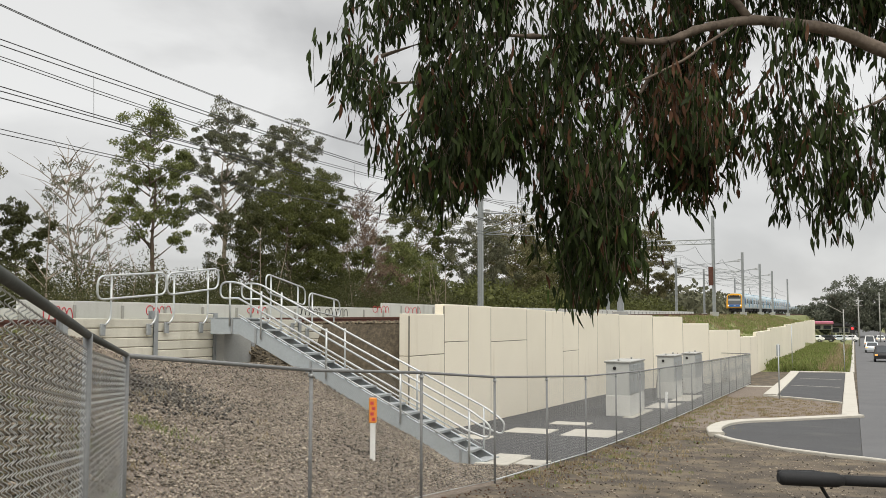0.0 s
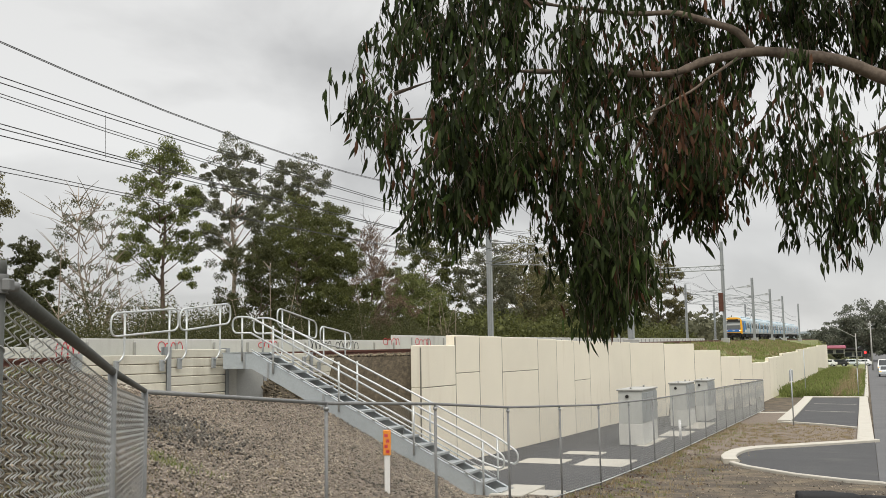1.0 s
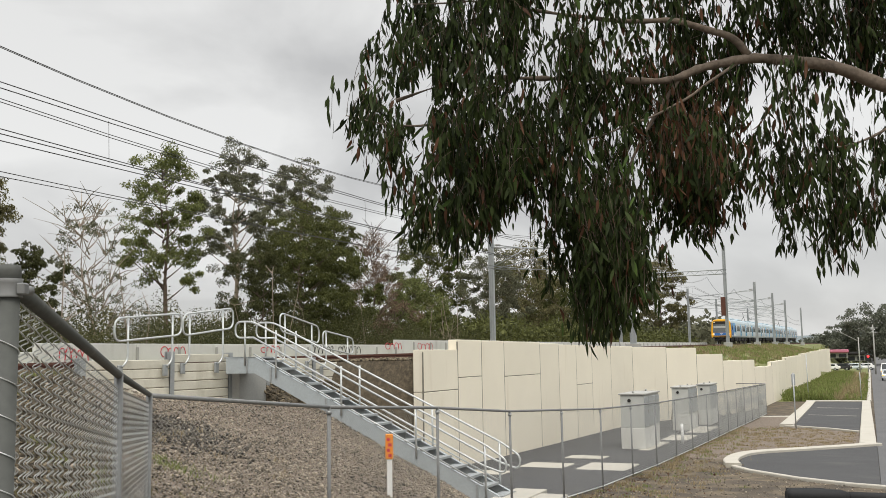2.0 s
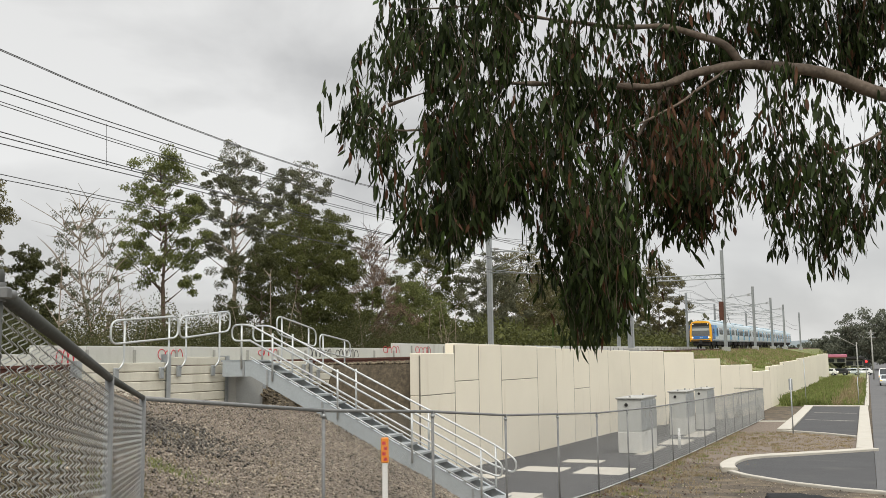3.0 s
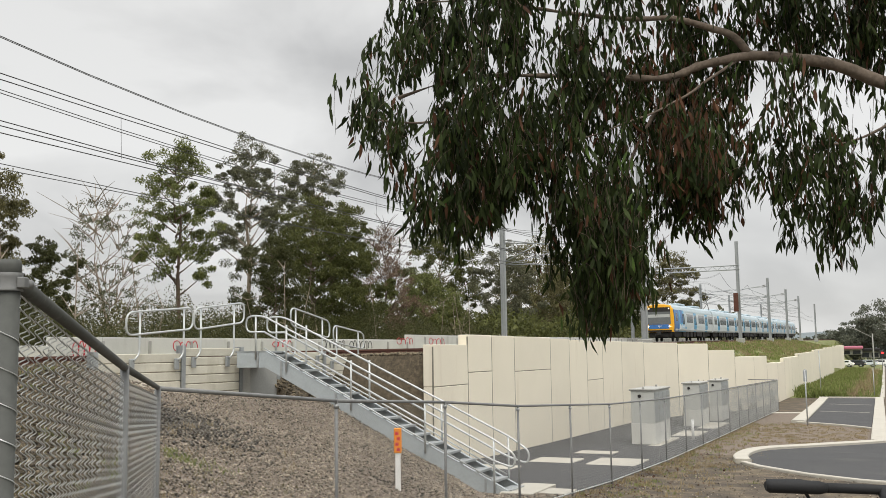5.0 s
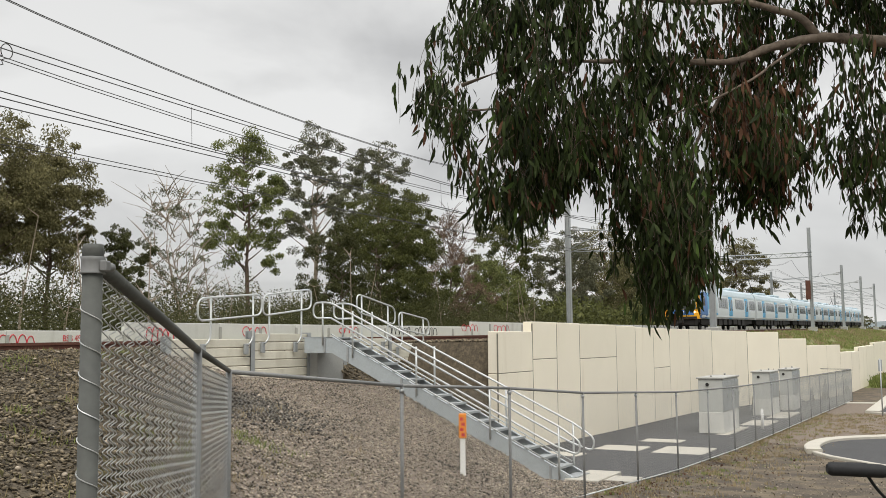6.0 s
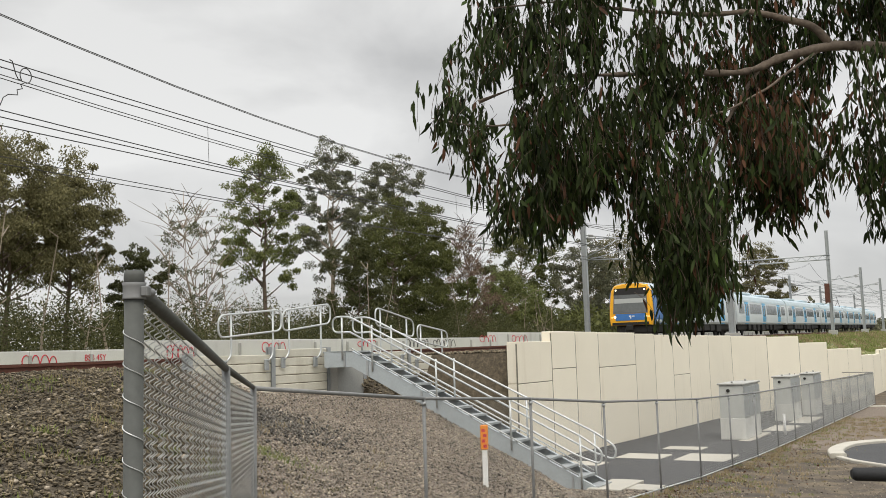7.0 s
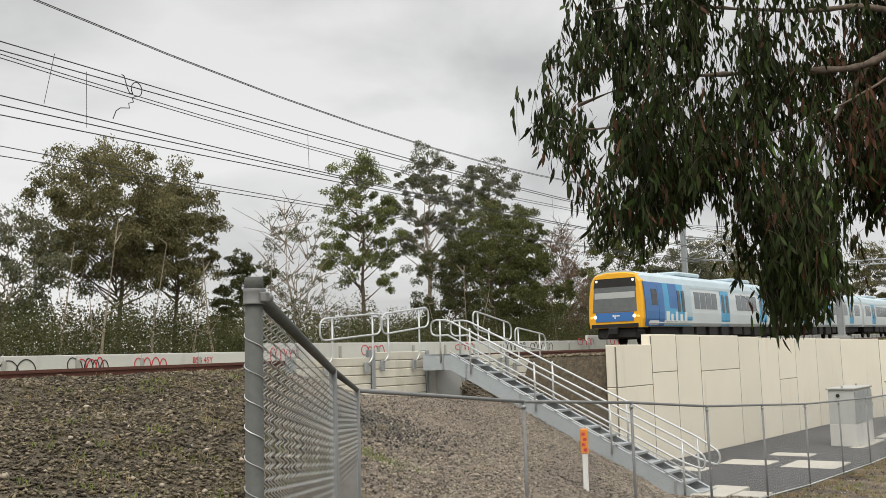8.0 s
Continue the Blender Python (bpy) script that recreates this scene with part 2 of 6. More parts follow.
def ground_material():
    """Bare earth, crushed gravel, dark ballast and grass, laid by the surface's masks."""
    m = bpy.data.materials.new("ground_cover")
    m.use_nodes = True
    n, l = m.node_tree.nodes, m.node_tree.links
    p = n["Principled BSDF"]
    p.inputs["Roughness"].default_value = 0.95
    tc = n.new("ShaderNodeTexCoord")
    at = n.new("ShaderNodeAttribute")
    at.attribute_name = "cover"
    sep = n.new("ShaderNodeSeparateColor")
    l.new(at.outputs["Color"], sep.inputs["Color"])

    def noise_ramp(scale, detail, stops, rough=0.6):
        t = n.new("ShaderNodeTexNoise")
        t.inputs["Scale"].default_value, t.inputs["Detail"].default_value, t.inputs["Roughness"].default_value = scale, detail, rough
        l.new(tc.outputs["Object"], t.inputs["Vector"])
        r = n.new("ShaderNodeValToRGB")
        r.color_ramp.elements[0].position, r.color_ramp.elements[0].color = stops[0][0], (*stops[0][1], 1)
        r.color_ramp.elements[1].position, r.color_ramp.elements[1].color = stops[-1][0], (*stops[-1][1], 1)
        for q, c in stops[1:-1]:
            r.color_ramp.elements.new(q).color = (*c, 1)
        l.new(t.outputs["Fac"], r.inputs["Fac"])
        return t, r.outputs["Color"]

    def mixed(a, b, fac):
        x = n.new("ShaderNodeMix")
        x.data_type = "RGBA"
        l.new(a, x.inputs["A"])
        l.new(b, x.inputs["B"])
        l.new(fac, x.inputs["Factor"])
        return x.outputs["Result"]

    _, earth = noise_ramp(1.3, 8, [(0.3, (0.038, 0.031, 0.023)), (0.5, (0.090, 0.070, 0.049)), (0.7, (0.19, 0.15, 0.095))])
    _, gravel = noise_ramp(16, 9, [(0.3, (0.075, 0.058, 0.044)), (0.5, (0.16, 0.126, 0.098)), (0.7, (0.30, 0.25, 0.20))], 0.75)
    _, ballast = noise_ramp(9, 9, [(0.32, (0.024, 0.019, 0.012)), (0.5, (0.068, 0.053, 0.033)), (0.7, (0.14, 0.112, 0.076))], 0.75)
    _, grass = noise_ramp(0.9, 8, [(0.3, (0.075, 0.085, 0.03)), (0.5, (0.15, 0.17, 0.055)), (0.72, (0.30, 0.27, 0.13))])
    edge, _ = noise_ramp(2.2, 6, [(0, (0, 0, 0)), (1, (1, 1, 1))])

    def ragged(mask):
        a = n.new("ShaderNodeMath")
        a.operation = "MULTIPLY_ADD"
        a.inputs[1].default_value = 0.9
        l.new(edge.outputs["Fac"], a.inputs[0])
        l.new(mask, a.inputs[2])
        r = n.new("ShaderNodeMapRange")
        r.inputs["From Min"].default_value, r.inputs["From Max"].default_value = 0.82, 1.08
        l.new(a.outputs[0], r.inputs["Value"])
        return r.outputs["Result"]

    c = mixed(earth, gravel, ragged(sep.outputs["Red"]))
    c = mixed(c, ballast, ragged(sep.outputs["Green"]))
    c = mixed(c, grass, ragged(sep.outputs["Blue"]))
    l.new(c, p.inputs["Base Color"])
    rel = n.new("ShaderNodeTexNoise")
    rel.inputs["Scale"].default_value, rel.inputs["Detail"].default_value = 22, 8
    l.new(tc.outputs["Object"], rel.inputs["Vector"])
    bp = n.new("ShaderNodeBump")
    bp.inputs["Strength"].default_value, bp.inputs["Distance"].default_value = 0.8, 0.03
    l.new(rel.outputs["Fac"], bp.inputs["Height"])
    l.new(bp.outputs["Normal"], p.inputs["Normal"])
    return m


GROUND = ground_material()

# ---- the plan: s runs along the railway, o to its far side ----
CX, CY, TURN = -2.947, 9.341, radians(25)
US, UC = math.sin(TURN), math.cos(TURN)


def W(s, o, z=0.0):
    return Vector((CX + US * s - UC * o, CY + UC * s + US * o, z))


def so(x, y):
    return (x - CX) * US + (y - CY) * UC, -(x - CX) * UC + (y - CY) * US


def interp(x, xs, ys):
    return float(np.interp(x, xs, ys))


LOW_S = [-60, -12, -6.4, -4.9, -2.5, 0, 3, 6, 9, 15, 21, 27, 48, 63, 84, 101, 183, 600]
LOW_Z = [0.2, 0.12, -0.05, -0.15, -0.44, -0.68, -0.94, -1.11, -1.33, -1.62, -1.79, -1.89, -2.17, -2.35, -2.5, -2.75, -2.95, -3.0]
WALL_S = [16, 40, 44.7, 50, 55, 63, 183]
WALL_O = [5.3, 5.3, 4.4, 2.55, 1.7, 1.15, 1.0]
TOP_S = [16.4, 19.17, 19.18, 25, 31, 41, 48.2, 48.21, 51.8, 51.81, 60.1, 60.11, 70, 70.1, 83, 83.1, 104, 104.1, 125, 125.1, 150, 150.1, 184]
TOP_Z = [1.62, 1.62, 1.92, 1.9, 1.82, 1.80, 1.68, 1.34, 1.34, 0.94, 0.90, 0.43, 0.36, 0.66, 0.70, 0.90, 1.0, 1.15, 1.3, 1.4, 1.55, 1.65, 1.87]
NEAR_TRACK, FAR_TRACK = 10.5, 14.5


def low(s):
    return interp(s, LOW_S, LOW_Z)


def rail_z(s):
    return interp(s, [-100, 0, 40, 131, 400], [0.8, 1.33, 1.68, 2.62, 4.6])


def smooth(a, b, x):
    t = min(1.0, max(0.0, (x - a) / (b - a)))
    return t * t * (3 - 2 * t)


def height(s, o):
    """The ground's height: verge, gravel bank, railway embankment, land behind."""
    base = low(s)
    bed = rail_z(s) - 0.15
    if s < 17.2:
        mound = low(s) + interp(s, [8, 11.7], [0.30, 0.50]) * max(0.0, o - interp(s, [8, 11.7], [0.15, 1.9]))
        mound = min(mound, interp(s, [-60, 0, 5, 9, 12], [0.62, 0.70, 0.72, 0.62, 0.35]))
        fall = smooth(11.75, 12.7, s) * smooth(6.9, 6.0, o)
        z = mound * (1 - fall) + base * fall if o > 0.15 else base
        if s > 17.8 or s < 7.5 or s > 17.5:
            rise = smooth(5.6, 9.0, o)
        else:
            rise = smooth(8.3, 8.9, o)
        foot = z
        if s > 12.9:
            foot = base
            rise = smooth(5.0, 8.9, o) if s > 13.2 else rise
            rise = min(1.0, max(0.0, (o - 4.9) / 4.0)) if s > 13.2 else rise
        z = foot + (bed - foot) * rise
    else:
        edge = interp(s, WALL_S, WALL_O)
        if s > 184 or o < edge + 0.15:
            z = base
            if s > 184:
                z = base + (bed - base) * smooth(2.0, 9.0, o)
        else:
            start = min(interp(s, TOP_S, TOP_Z) - 0.15, bed)
            z = start + (bed - start) * smooth(edge + 0.4, 9.0, o)
    if o > 17:
        z += (0.9 - bed) * smooth(17.3, 24, o) if s < 200 else 0
    z += (noise.noise(Vector((s * 0.9, o * 0.9, 0))) * 0.045 + noise.noise(Vector((s * 3, o * 3, 5))) * 0.018) * (0.3 if o < -0.2 or s > 12 else 1)
    return z


# ---- mesh helpers ----
def part(name, bm, mat, parent=None, label=""):
    me = bpy.data.meshes.new(name)
    bm.to_mesh(me)
    bm.free()
    me.materials.append(mat)
    ob = new(name, me)
    if parent:
        ob.parent = parent
    if label:
        ob["label"] = label
    return ob


def thing(name, label, category, group="", kind="", at=None):
    ob = new(name)
    ob.empty_display_size = 0.2
    if at is not None:
        ob.location = at
    return tagged(ob, label, category, group, kind)


def box(bm, m, sx, sy, sz, bevel=0.0):
    """A box of that size about the origin of m."""
    made = bmesh.ops.create_cube(bm, size=1.0, matrix=m @ Matrix.Diagonal((sx, sy, sz, 1)))
    if bevel:
        es = list({e for v in made["verts"] for e in v.link_edges})
        bmesh.ops.bevel(bm, geom=es, offset=bevel, segments=1, affect="EDGES")
    return bm


def abox(x0, x1, y0, y1, z0, z1, bevel=0.0, bm=None, m=Matrix()):
    bm = bm or bmesh.new()
    return box(bm, m @ Matrix.Translation(((x0 + x1) / 2, (y0 + y1) / 2, (z0 + z1) / 2)), x1 - x0, y1 - y0, z1 - z0, bevel)


def tube(bm, points, radius, sides=8, closed=False):
    """A round bar along points; radius is one number or one for each point."""
    pts = [Vector(p) for p in points]
    k = len(pts)
    rings = []
    ref = None
    for i, p in enumerate(pts):
        a = pts[(i - 1) % k] if closed or i else p
        b = pts[(i + 1) % k] if closed or i < k - 1 else p
        d = (b - a).normalized()
        if ref is None:
            ref = d.orthogonal()
        ref = (ref - d * ref.dot(d)).normalized()
        q = d.cross(ref)
        r = radius[i] if isinstance(radius, (list, tuple)) else radius
        rings.append([bm.verts.new(p + (ref * math.cos(t) + q * math.sin(t)) * r) for t in (2 * math.pi * j / sides for j in range(sides))])
    for i in range(k if closed else k - 1):
        a, b = rings[i], rings[(i + 1) % k]
        for j in range(sides):
            f = bm.faces.new((a[j], a[(j + 1) % sides], b[(j + 1) % sides], b[j]))
            f.smooth = sides > 5
    if not closed:
        bm.faces.new(rings[0][::-1])
        bm.faces.new(rings[-1])
    return bm


def rounded(points, r, n=5, closed=True):
    """A path through points with its corners rounded."""
    pts = [Vector(p) for p in points]
    out = []
    k = len(pts)
    for i, p in enumerate(pts):
        if not closed and i in (0, k - 1):
            out.append(p)
            continue
        a, b = (pts[i - 1] - p), (pts[(i + 1) % k] - p)
        d = min(r, a.length * 0.48, b.length * 0.48)
        p0, p1 = p + a.normalized() * d, p + b.normalized() * d
        for j in range(n + 1):
            t = j / n
            out.append(p0 * (1 - t) ** 2 + p * (2 * t * (1 - t)) + p1 * t * t)
    return out


def from_arrays(name, verts, faces, mat, parent=None, label=""):
    me = bpy.data.meshes.new(name)
    verts, faces = np.asarray(verts, np.float32), np.asarray(faces, np.int32)
    me.vertices.add(len(verts))
    me.vertices.foreach_set("co", verts.ravel())
    k = faces.shape[1]
    me.loops.add(faces.size)
    me.loops.foreach_set("vertex_index", faces.ravel())
    me.polygons.add(len(faces))
    me.polygons.foreach_set("loop_start", np.arange(0, faces.size, k, dtype=np.int32))
    me.update(calc_edges=True)
    me.validate()
    me.materials.append(mat)
    ob = new(name, me)
    if parent:
        ob.parent = parent
    if label:
        ob["label"] = label
    return ob


def many(proto_v, proto_f, places, axes_x, axes_y, axes_z):
    """Copies of a small shape, each with its own place and three axes, as one set of vertices and faces."""
    pv, pf = np.asarray(proto_v), np.asarray(proto_f)
    n = len(places)
    v = places[:, None, :] + pv[None, :, 0:1] * axes_x[:, None, :] + pv[None, :, 1:2] * axes_y[:, None, :] + pv[None, :, 2:3] * axes_z[:, None, :]
    f = pf[None, :, :] + (np.arange(n) * len(pv))[:, None, None]
    return v.reshape(-1, 3), f.reshape(-1, pf.shape[1])


def unit(a):
    return a / np.maximum(np.linalg.norm(a, axis=1, keepdims=True), 1e-9)


def wires(lines, r):
    """Three-sided wires along polylines of equal length: lines is (count, points, 3)."""
    L = np.asarray(lines, float)
    c, k, _ = L.shape
    d = np.gradient(L, axis=1)
    d /= np.maximum(np.linalg.norm(d, axis=2, keepdims=True), 1e-9)
    ref = np.zeros_like(d)
    ref[..., 2] = 1
    ref[np.abs(d[..., 2]) > 0.9] = (1, 0, 0)
    a = np.cross(d, ref)
    a /= np.maximum(np.linalg.norm(a, axis=2, keepdims=True), 1e-9)
    b = np.cross(d, a)
    ring = np.stack([L + r * (math.cos(t) * a + math.sin(t) * b) for t in (0.5, 0.5 + 2.094, 0.5 + 4.189)], axis=2)
    idx = np.arange(c * k * 3).reshape(c, k, 3)
    f = []
    for j in range(3):
        j2 = (j + 1) % 3
        f.append(np.stack([idx[:, :-1, j], idx[:, :-1, j2], idx[:, 1:, j2], idx[:, 1:, j]], axis=-1).reshape(-1, 4))
    return ring.reshape(-1, 3), np.concatenate(f)


RNG = np.random.default_rng(4)


# ---- ground ----
def build_ground():
    ss = np.concatenate([[-900, -400, -150, -80, -50, -30, -20], np.arange(-14, 30, 0.3), np.arange(30, 70, 0.9), np.arange(70, 200, 3), [215, 250, 320, 450, 700, 1200]])
    oo = np.concatenate([[-1200, -500, -200, -100, -60, -40, -28, -20], np.arange(-15, -1, 0.6), np.arange(-1, 9.6, 0.22), np.arange(9.8, 26, 0.6), [28, 34, 45, 70, 120, 300, 700, 1500]])
    bm_v, cover = [], []
    for s in ss:
        edge = interp(s, WALL_S, WALL_O)
        for o in oo:
            bm_v.append(W(s, o, height(s, o)))
            g = b = r = 0.0
            if o > 8.6:
                g = 1.0
            if s < 1.5 and o > 1.0:
                g = max(g, smooth(0.9, 2.6, o) * smooth(1.8, 0.2, s))
            if 0 < o < 8.6 and -1 < s < 12.6:
                r = smooth(-0.5, 1.0, s - 0.4 - 0.8 * o)
                g = max(smooth(4.4, 7.0, o) * (1 - r) if s < 9 else 0, (1 - r) * 0.95 * smooth(0.5, 2.0, o))
                patch = math.exp(-((s - 6.0) ** 2 / 1.3 + (o - 4.75) ** 2 / 1.1))
                g = max(g, 0.9 * patch)
                b = 0.12 if r < 0.5 and o < 4 else 0
            if 12.6 <= s < 18.5 and o > 4.9:
                g = 1.0
            if o > 17.5:
                b, g = 0.8, 0
            if s > 57 and o > edge + 0.2:
                b, g = smooth(9.2, 7.8, o), smooth(7.8, 9.2, o)
            if s > 71.2 and -5.3 < o < edge:
                b = 1.0
            if o < 0 and s < 79:
                b = 0.22 + 0.16 * noise.noise(Vector((s * 0.5, o * 0.5, 2)))
                if s < 14:
                    r = 0.26
                if 24 < s < 50 and o > -5.6:
                    r, b = 0.75, 0.05
            if o < -16:
                b = 0.9
            if s < -14 and o < 9:
                b = 0.6
            cover.append((r, g, b, 1.0))
    k = len(oo)
    f = [(i * k + j, i * k + j + 1, (i + 1) * k + j + 1, (i + 1) * k + j) for i in range(len(ss) - 1) for j in range(k - 1)]
    f = [q[::-1] for q in f]
    ob = from_arrays("ground", np.array(bm_v), f, GROUND)
    ca = ob.data.color_attributes.new("cover", "FLOAT_COLOR", "POINT")
    ca.data.foreach_set("color", np.array(cover, np.float32).ravel())
    ob.data.polygons.foreach_set("use_smooth", [True] * len(ob.data.polygons))
    tagged(ob, "bare earth, gravel bank and grassy railway land", "ground", kind="structure")


build_ground()


def sheet(name, outline, mat, lift, label, step=1.0, kind="structure", category="pavement"):
    """A paved surface over the ground, filling an outline in (s, o), with a thickness."""
    bm = bmesh.new()
    vs = [bm.verts.new((s, o, 0)) for s, o in outline]
    face = bm.faces.new(vs)
    s0, s1 = min(p[0] for p in outline), max(p[0] for p in outline)
    cut = s0 + step
    while cut < s1:
        bmesh.ops.bisect_plane(bm, geom=bm.verts[:] + bm.edges[:] + bm.faces[:], plane_co=(cut, 0, 0), plane_no=(1, 0, 0))
        cut += step if cut < 60 else step * 4
    bmesh.ops.triangulate(bm, faces=bm.faces[:])
    top = bm.faces[:]
    ext = bmesh.ops.extrude_face_region(bm, geom=top)
    moved = {v for v in ext["geom"] if isinstance(v, bmesh.types.BMVert)}
    for v in bm.verts:
        s, o = v.co.x, v.co.y
        v.co = W(s, o, low(s) + (lift if v in moved else -0.25))
    bmesh.ops.recalc_face_normals(bm, faces=bm.faces[:])
    ob = part(name, bm, mat)
    return tagged(ob, label, category, kind=kind)


# main road, driveway mouth, parking bay, railway yard
sheet("road", [(-60, -13.2), (7, -12.8), (11.5, -11.2), (14.4, -9.2), (16.6, -6.6), (17.3, -5.76), (30, -5.75), (260, -5.75), (700, -5.75), (700, -17), (-60, -17)], ASPHOLD, 0.045, "worn grey asphalt road beside the verge", 1.5, category="road")
MOUTH = [(17.3, -5.75), (17.6, -5.1), (18.6, -3.9), (20.3, -2.6), (21.4, -2.05), (22.5, -1.8), (23.7, -1.75), (24.9, -1.85), (25.9, -2.2), (27.6, -3.65), (29.0, -4.8), (30.2, -5.74)]
sheet("driveway", MOUTH, ASPHALT, 0.05, "new dark asphalt driveway mouth with a curved kerb", 1.0)
sheet("parking_bay", [(41.1, -2.25), (70.8, -1.75), (70.8, -5.0), (37.6, -5.1)], ASPHALT, 0.05, "dark asphalt parking bay with faint lines", 2.0)
sheet("yard", [(12.3, 0.35), (12.2, 5.2), (40, 5.3), (44.7, 4.4), (50, 2.5), (53, 1.9), (52.3, 0.1), (12.4, 0.1)], ASPHALT, 0.03, "dark asphalt yard inside the chain-link fence", 1.5)


def ribbon(name, line, width, h, mat, label, parent=None, base=-0.2):
    """A kerb along a line of (s, o) points."""
    pts = [Vector((s, o, 0)) for s, o in line]
    bm = bmesh.new()
    prev = None
    for i, p in enumerate(pts):
        d = (pts[min(i + 1, len(pts) - 1)] - pts[max(i - 1, 0)]).normalized()
        q = Vector((-d.y, d.x, 0)) * width / 2
        ring = []
        z = low(p.x)
        for side, zz in ((-1, base), (-1, h - 0.02), (-0.85, h), (0.85, h), (1, h - 0.02), (1, base)):
            c = p + q * side
            ring.append(bm.verts.new(W(c.x, c.y, z + zz)))
        if prev:
            for j in range(5):
                bm.faces.new((prev[j], prev[j + 1], ring[j + 1], ring[j]))
        else:
            bm.faces.new(ring)
        prev = ring
    bm.faces.new(prev)
    bmesh.ops.recalc_face_normals(bm, faces=bm.faces[:])
    return tagged(part(name, bm, mat), label, "kerb", kind="structure")


def dense(line, step=0.4):
    out = []
    for (a, b), (c, d) in zip(line, line[1:]):
        k = max(1, int(math.hypot(c - a, d - b) / step))
        out += [(a + (c - a) * i / k, b + (d - b) * i / k) for i in range(k)]
    return out + [line[-1]]


ribbon("kerb_driveway", [tuple(p[:2]) for p in rounded([(a, b, 0) for a, b in MOUTH[4:]], 0.6, 3, closed=False)], 0.42, 0.14, KERB, "pale concrete kerb sweeping round the driveway mouth")
ribbon("kerb_edge", dense([(11.5, -11.2), (14.4, -9.2), (16.6, -6.6)] + MOUTH[:5], 0.5), 0.16, 0.075, KERB, "narrow flush concrete edge of the driveway")
ribbon("kerb_bay_inner", dense([(41.0, -1.95), (71.0, -1.45)], 2), 0.62, 0.13, KERB, "broad pale concrete kerb along the parking bay")
ribbon("kerb_bay_outer", dense([(30.2, -5.45), (71.1, -5.25)], 2), 0.55, 0.13, KERB, "pale concrete kerb between parking bay and road")
ribbon("kerb_bay_end", dense([(71.1, -1.1), (71.2, -5.4)], 1), 0.5, 0.13, KERB, "pale concrete kerb closing the parking bay")
ribbon("kerb_bay_front", dense([(40.9, -1.9), (40.6, -2.4), (39.2, -3.9), (37.4, -5.15)], 0.5), 0.16, 0.085, KERB, "thin pale concrete edge across the bay's mouth")
for s_ in (51.0, 60.6):
    ribbon("bay_line", [(s_ + 0.6, -2.3), (s_ - 0.4, -4.85)], 0.10, 0.056, KERB, "thin pale painted line across the parking bay")
ribbon("kerb_far", dense([(71.4, -5.45), (250, -5.45)], 4), 0.3, 0.13, KERB, "concrete kerb along grassy verge")
ribbon("path_strip", dense([(49.5, 0.6), (50.2, -1.9)], 0.6), 0.5, 0.05, KERB, "short pale concrete strip")


# ---- cream retaining wall, panel by panel ----
def panel_mesh(s0, s1, z0, z1, thick=0.32, bevel=0.012):
    bm = bmesh.new()
    a0 = s0
    a, b = W(s0, interp(s0, WALL_S, WALL_O)), W(s1, interp(s1, WALL_S, WALL_O))
    d = b - a
    m = Matrix.Translation((a + b) / 2 + Vector((0, 0, (z0 + z1) / 2))) @ Matrix.Rotation(math.atan2(d.y, d.x), 4, "Z") @ Matrix.Translation((0, thick / 2, 0))
    return box(bm, m, d.length - (0.042 if a0 < 60 else 0.09), thick, z1 - z0, bevel)


def build_cream_wall():
    wall = thing("wall_retaining", "tall cream-painted concrete panel retaining wall with a stepped top", "wall", kind="structure", at=W(16.5, 5.3, -1.7))
    inv = Matrix.Translation(-wall.location)
    cuts = [16.8, 19.17, 21.05, 23.05, 26.8, 29.1, 31.5, 33.9, 37.2, 40.9, 45.1, 48.2, 51.8, 55.8, 60.1, 65, 70, 76, 83, 90, 97, 104, 111, 118, 125, 133, 141, 150, 161, 172, 184]
    for i, (a, b) in enumerate(zip(cuts, cuts[1:])):
        top = interp((a + b) / 2, TOP_S, TOP_Z)
        bottom = low((a + b) / 2) - 0.35
        split = None
        if i in (0, 1, 3, 6):
            split = (0.475, 0.81, 0, 0.75, 0, 0, 0.2)[i]
        for z0, z1 in ([(bottom, split - 0.007), (split + 0.007, top)] if split else [(bottom, top)]):
            bm = panel_mesh(a, b, z0, z1)
            bm.transform(inv)
            part("panel", bm, CREAM, wall)
    # dark bedding behind the joints
    bm = bmesh.new()
    for a, b in zip(cuts, cuts[1:]):
        p, q = W(a, interp(a, WALL_S, WALL_O) + 0.022), W(b, interp(b, WALL_S, WALL_O) + 0.022)
        d = q - p
        top, bottom = interp((a + b) / 2, TOP_S, TOP_Z) - 0.06, low(a) - 0.3
        mm = Matrix.Translation((p + q) / 2 + Vector((0, 0, (top + bottom) / 2))) @ Matrix.Rotation(math.atan2(d.y, d.x), 4, "Z")
        box(bm, mm, d.length + 0.02, 0.03, top - bottom)
    bm.transform(inv)
    part("backing", bm, GREYDARK, wall)


build_cream_wall()
RZ = Matrix.Rotation(radians(65), 4, "Z")


def at_plan(s, o, z=0.0):
    """The pose of something turned with the railway."""
    return Matrix.Translation(W(s, o, z)) @ RZ


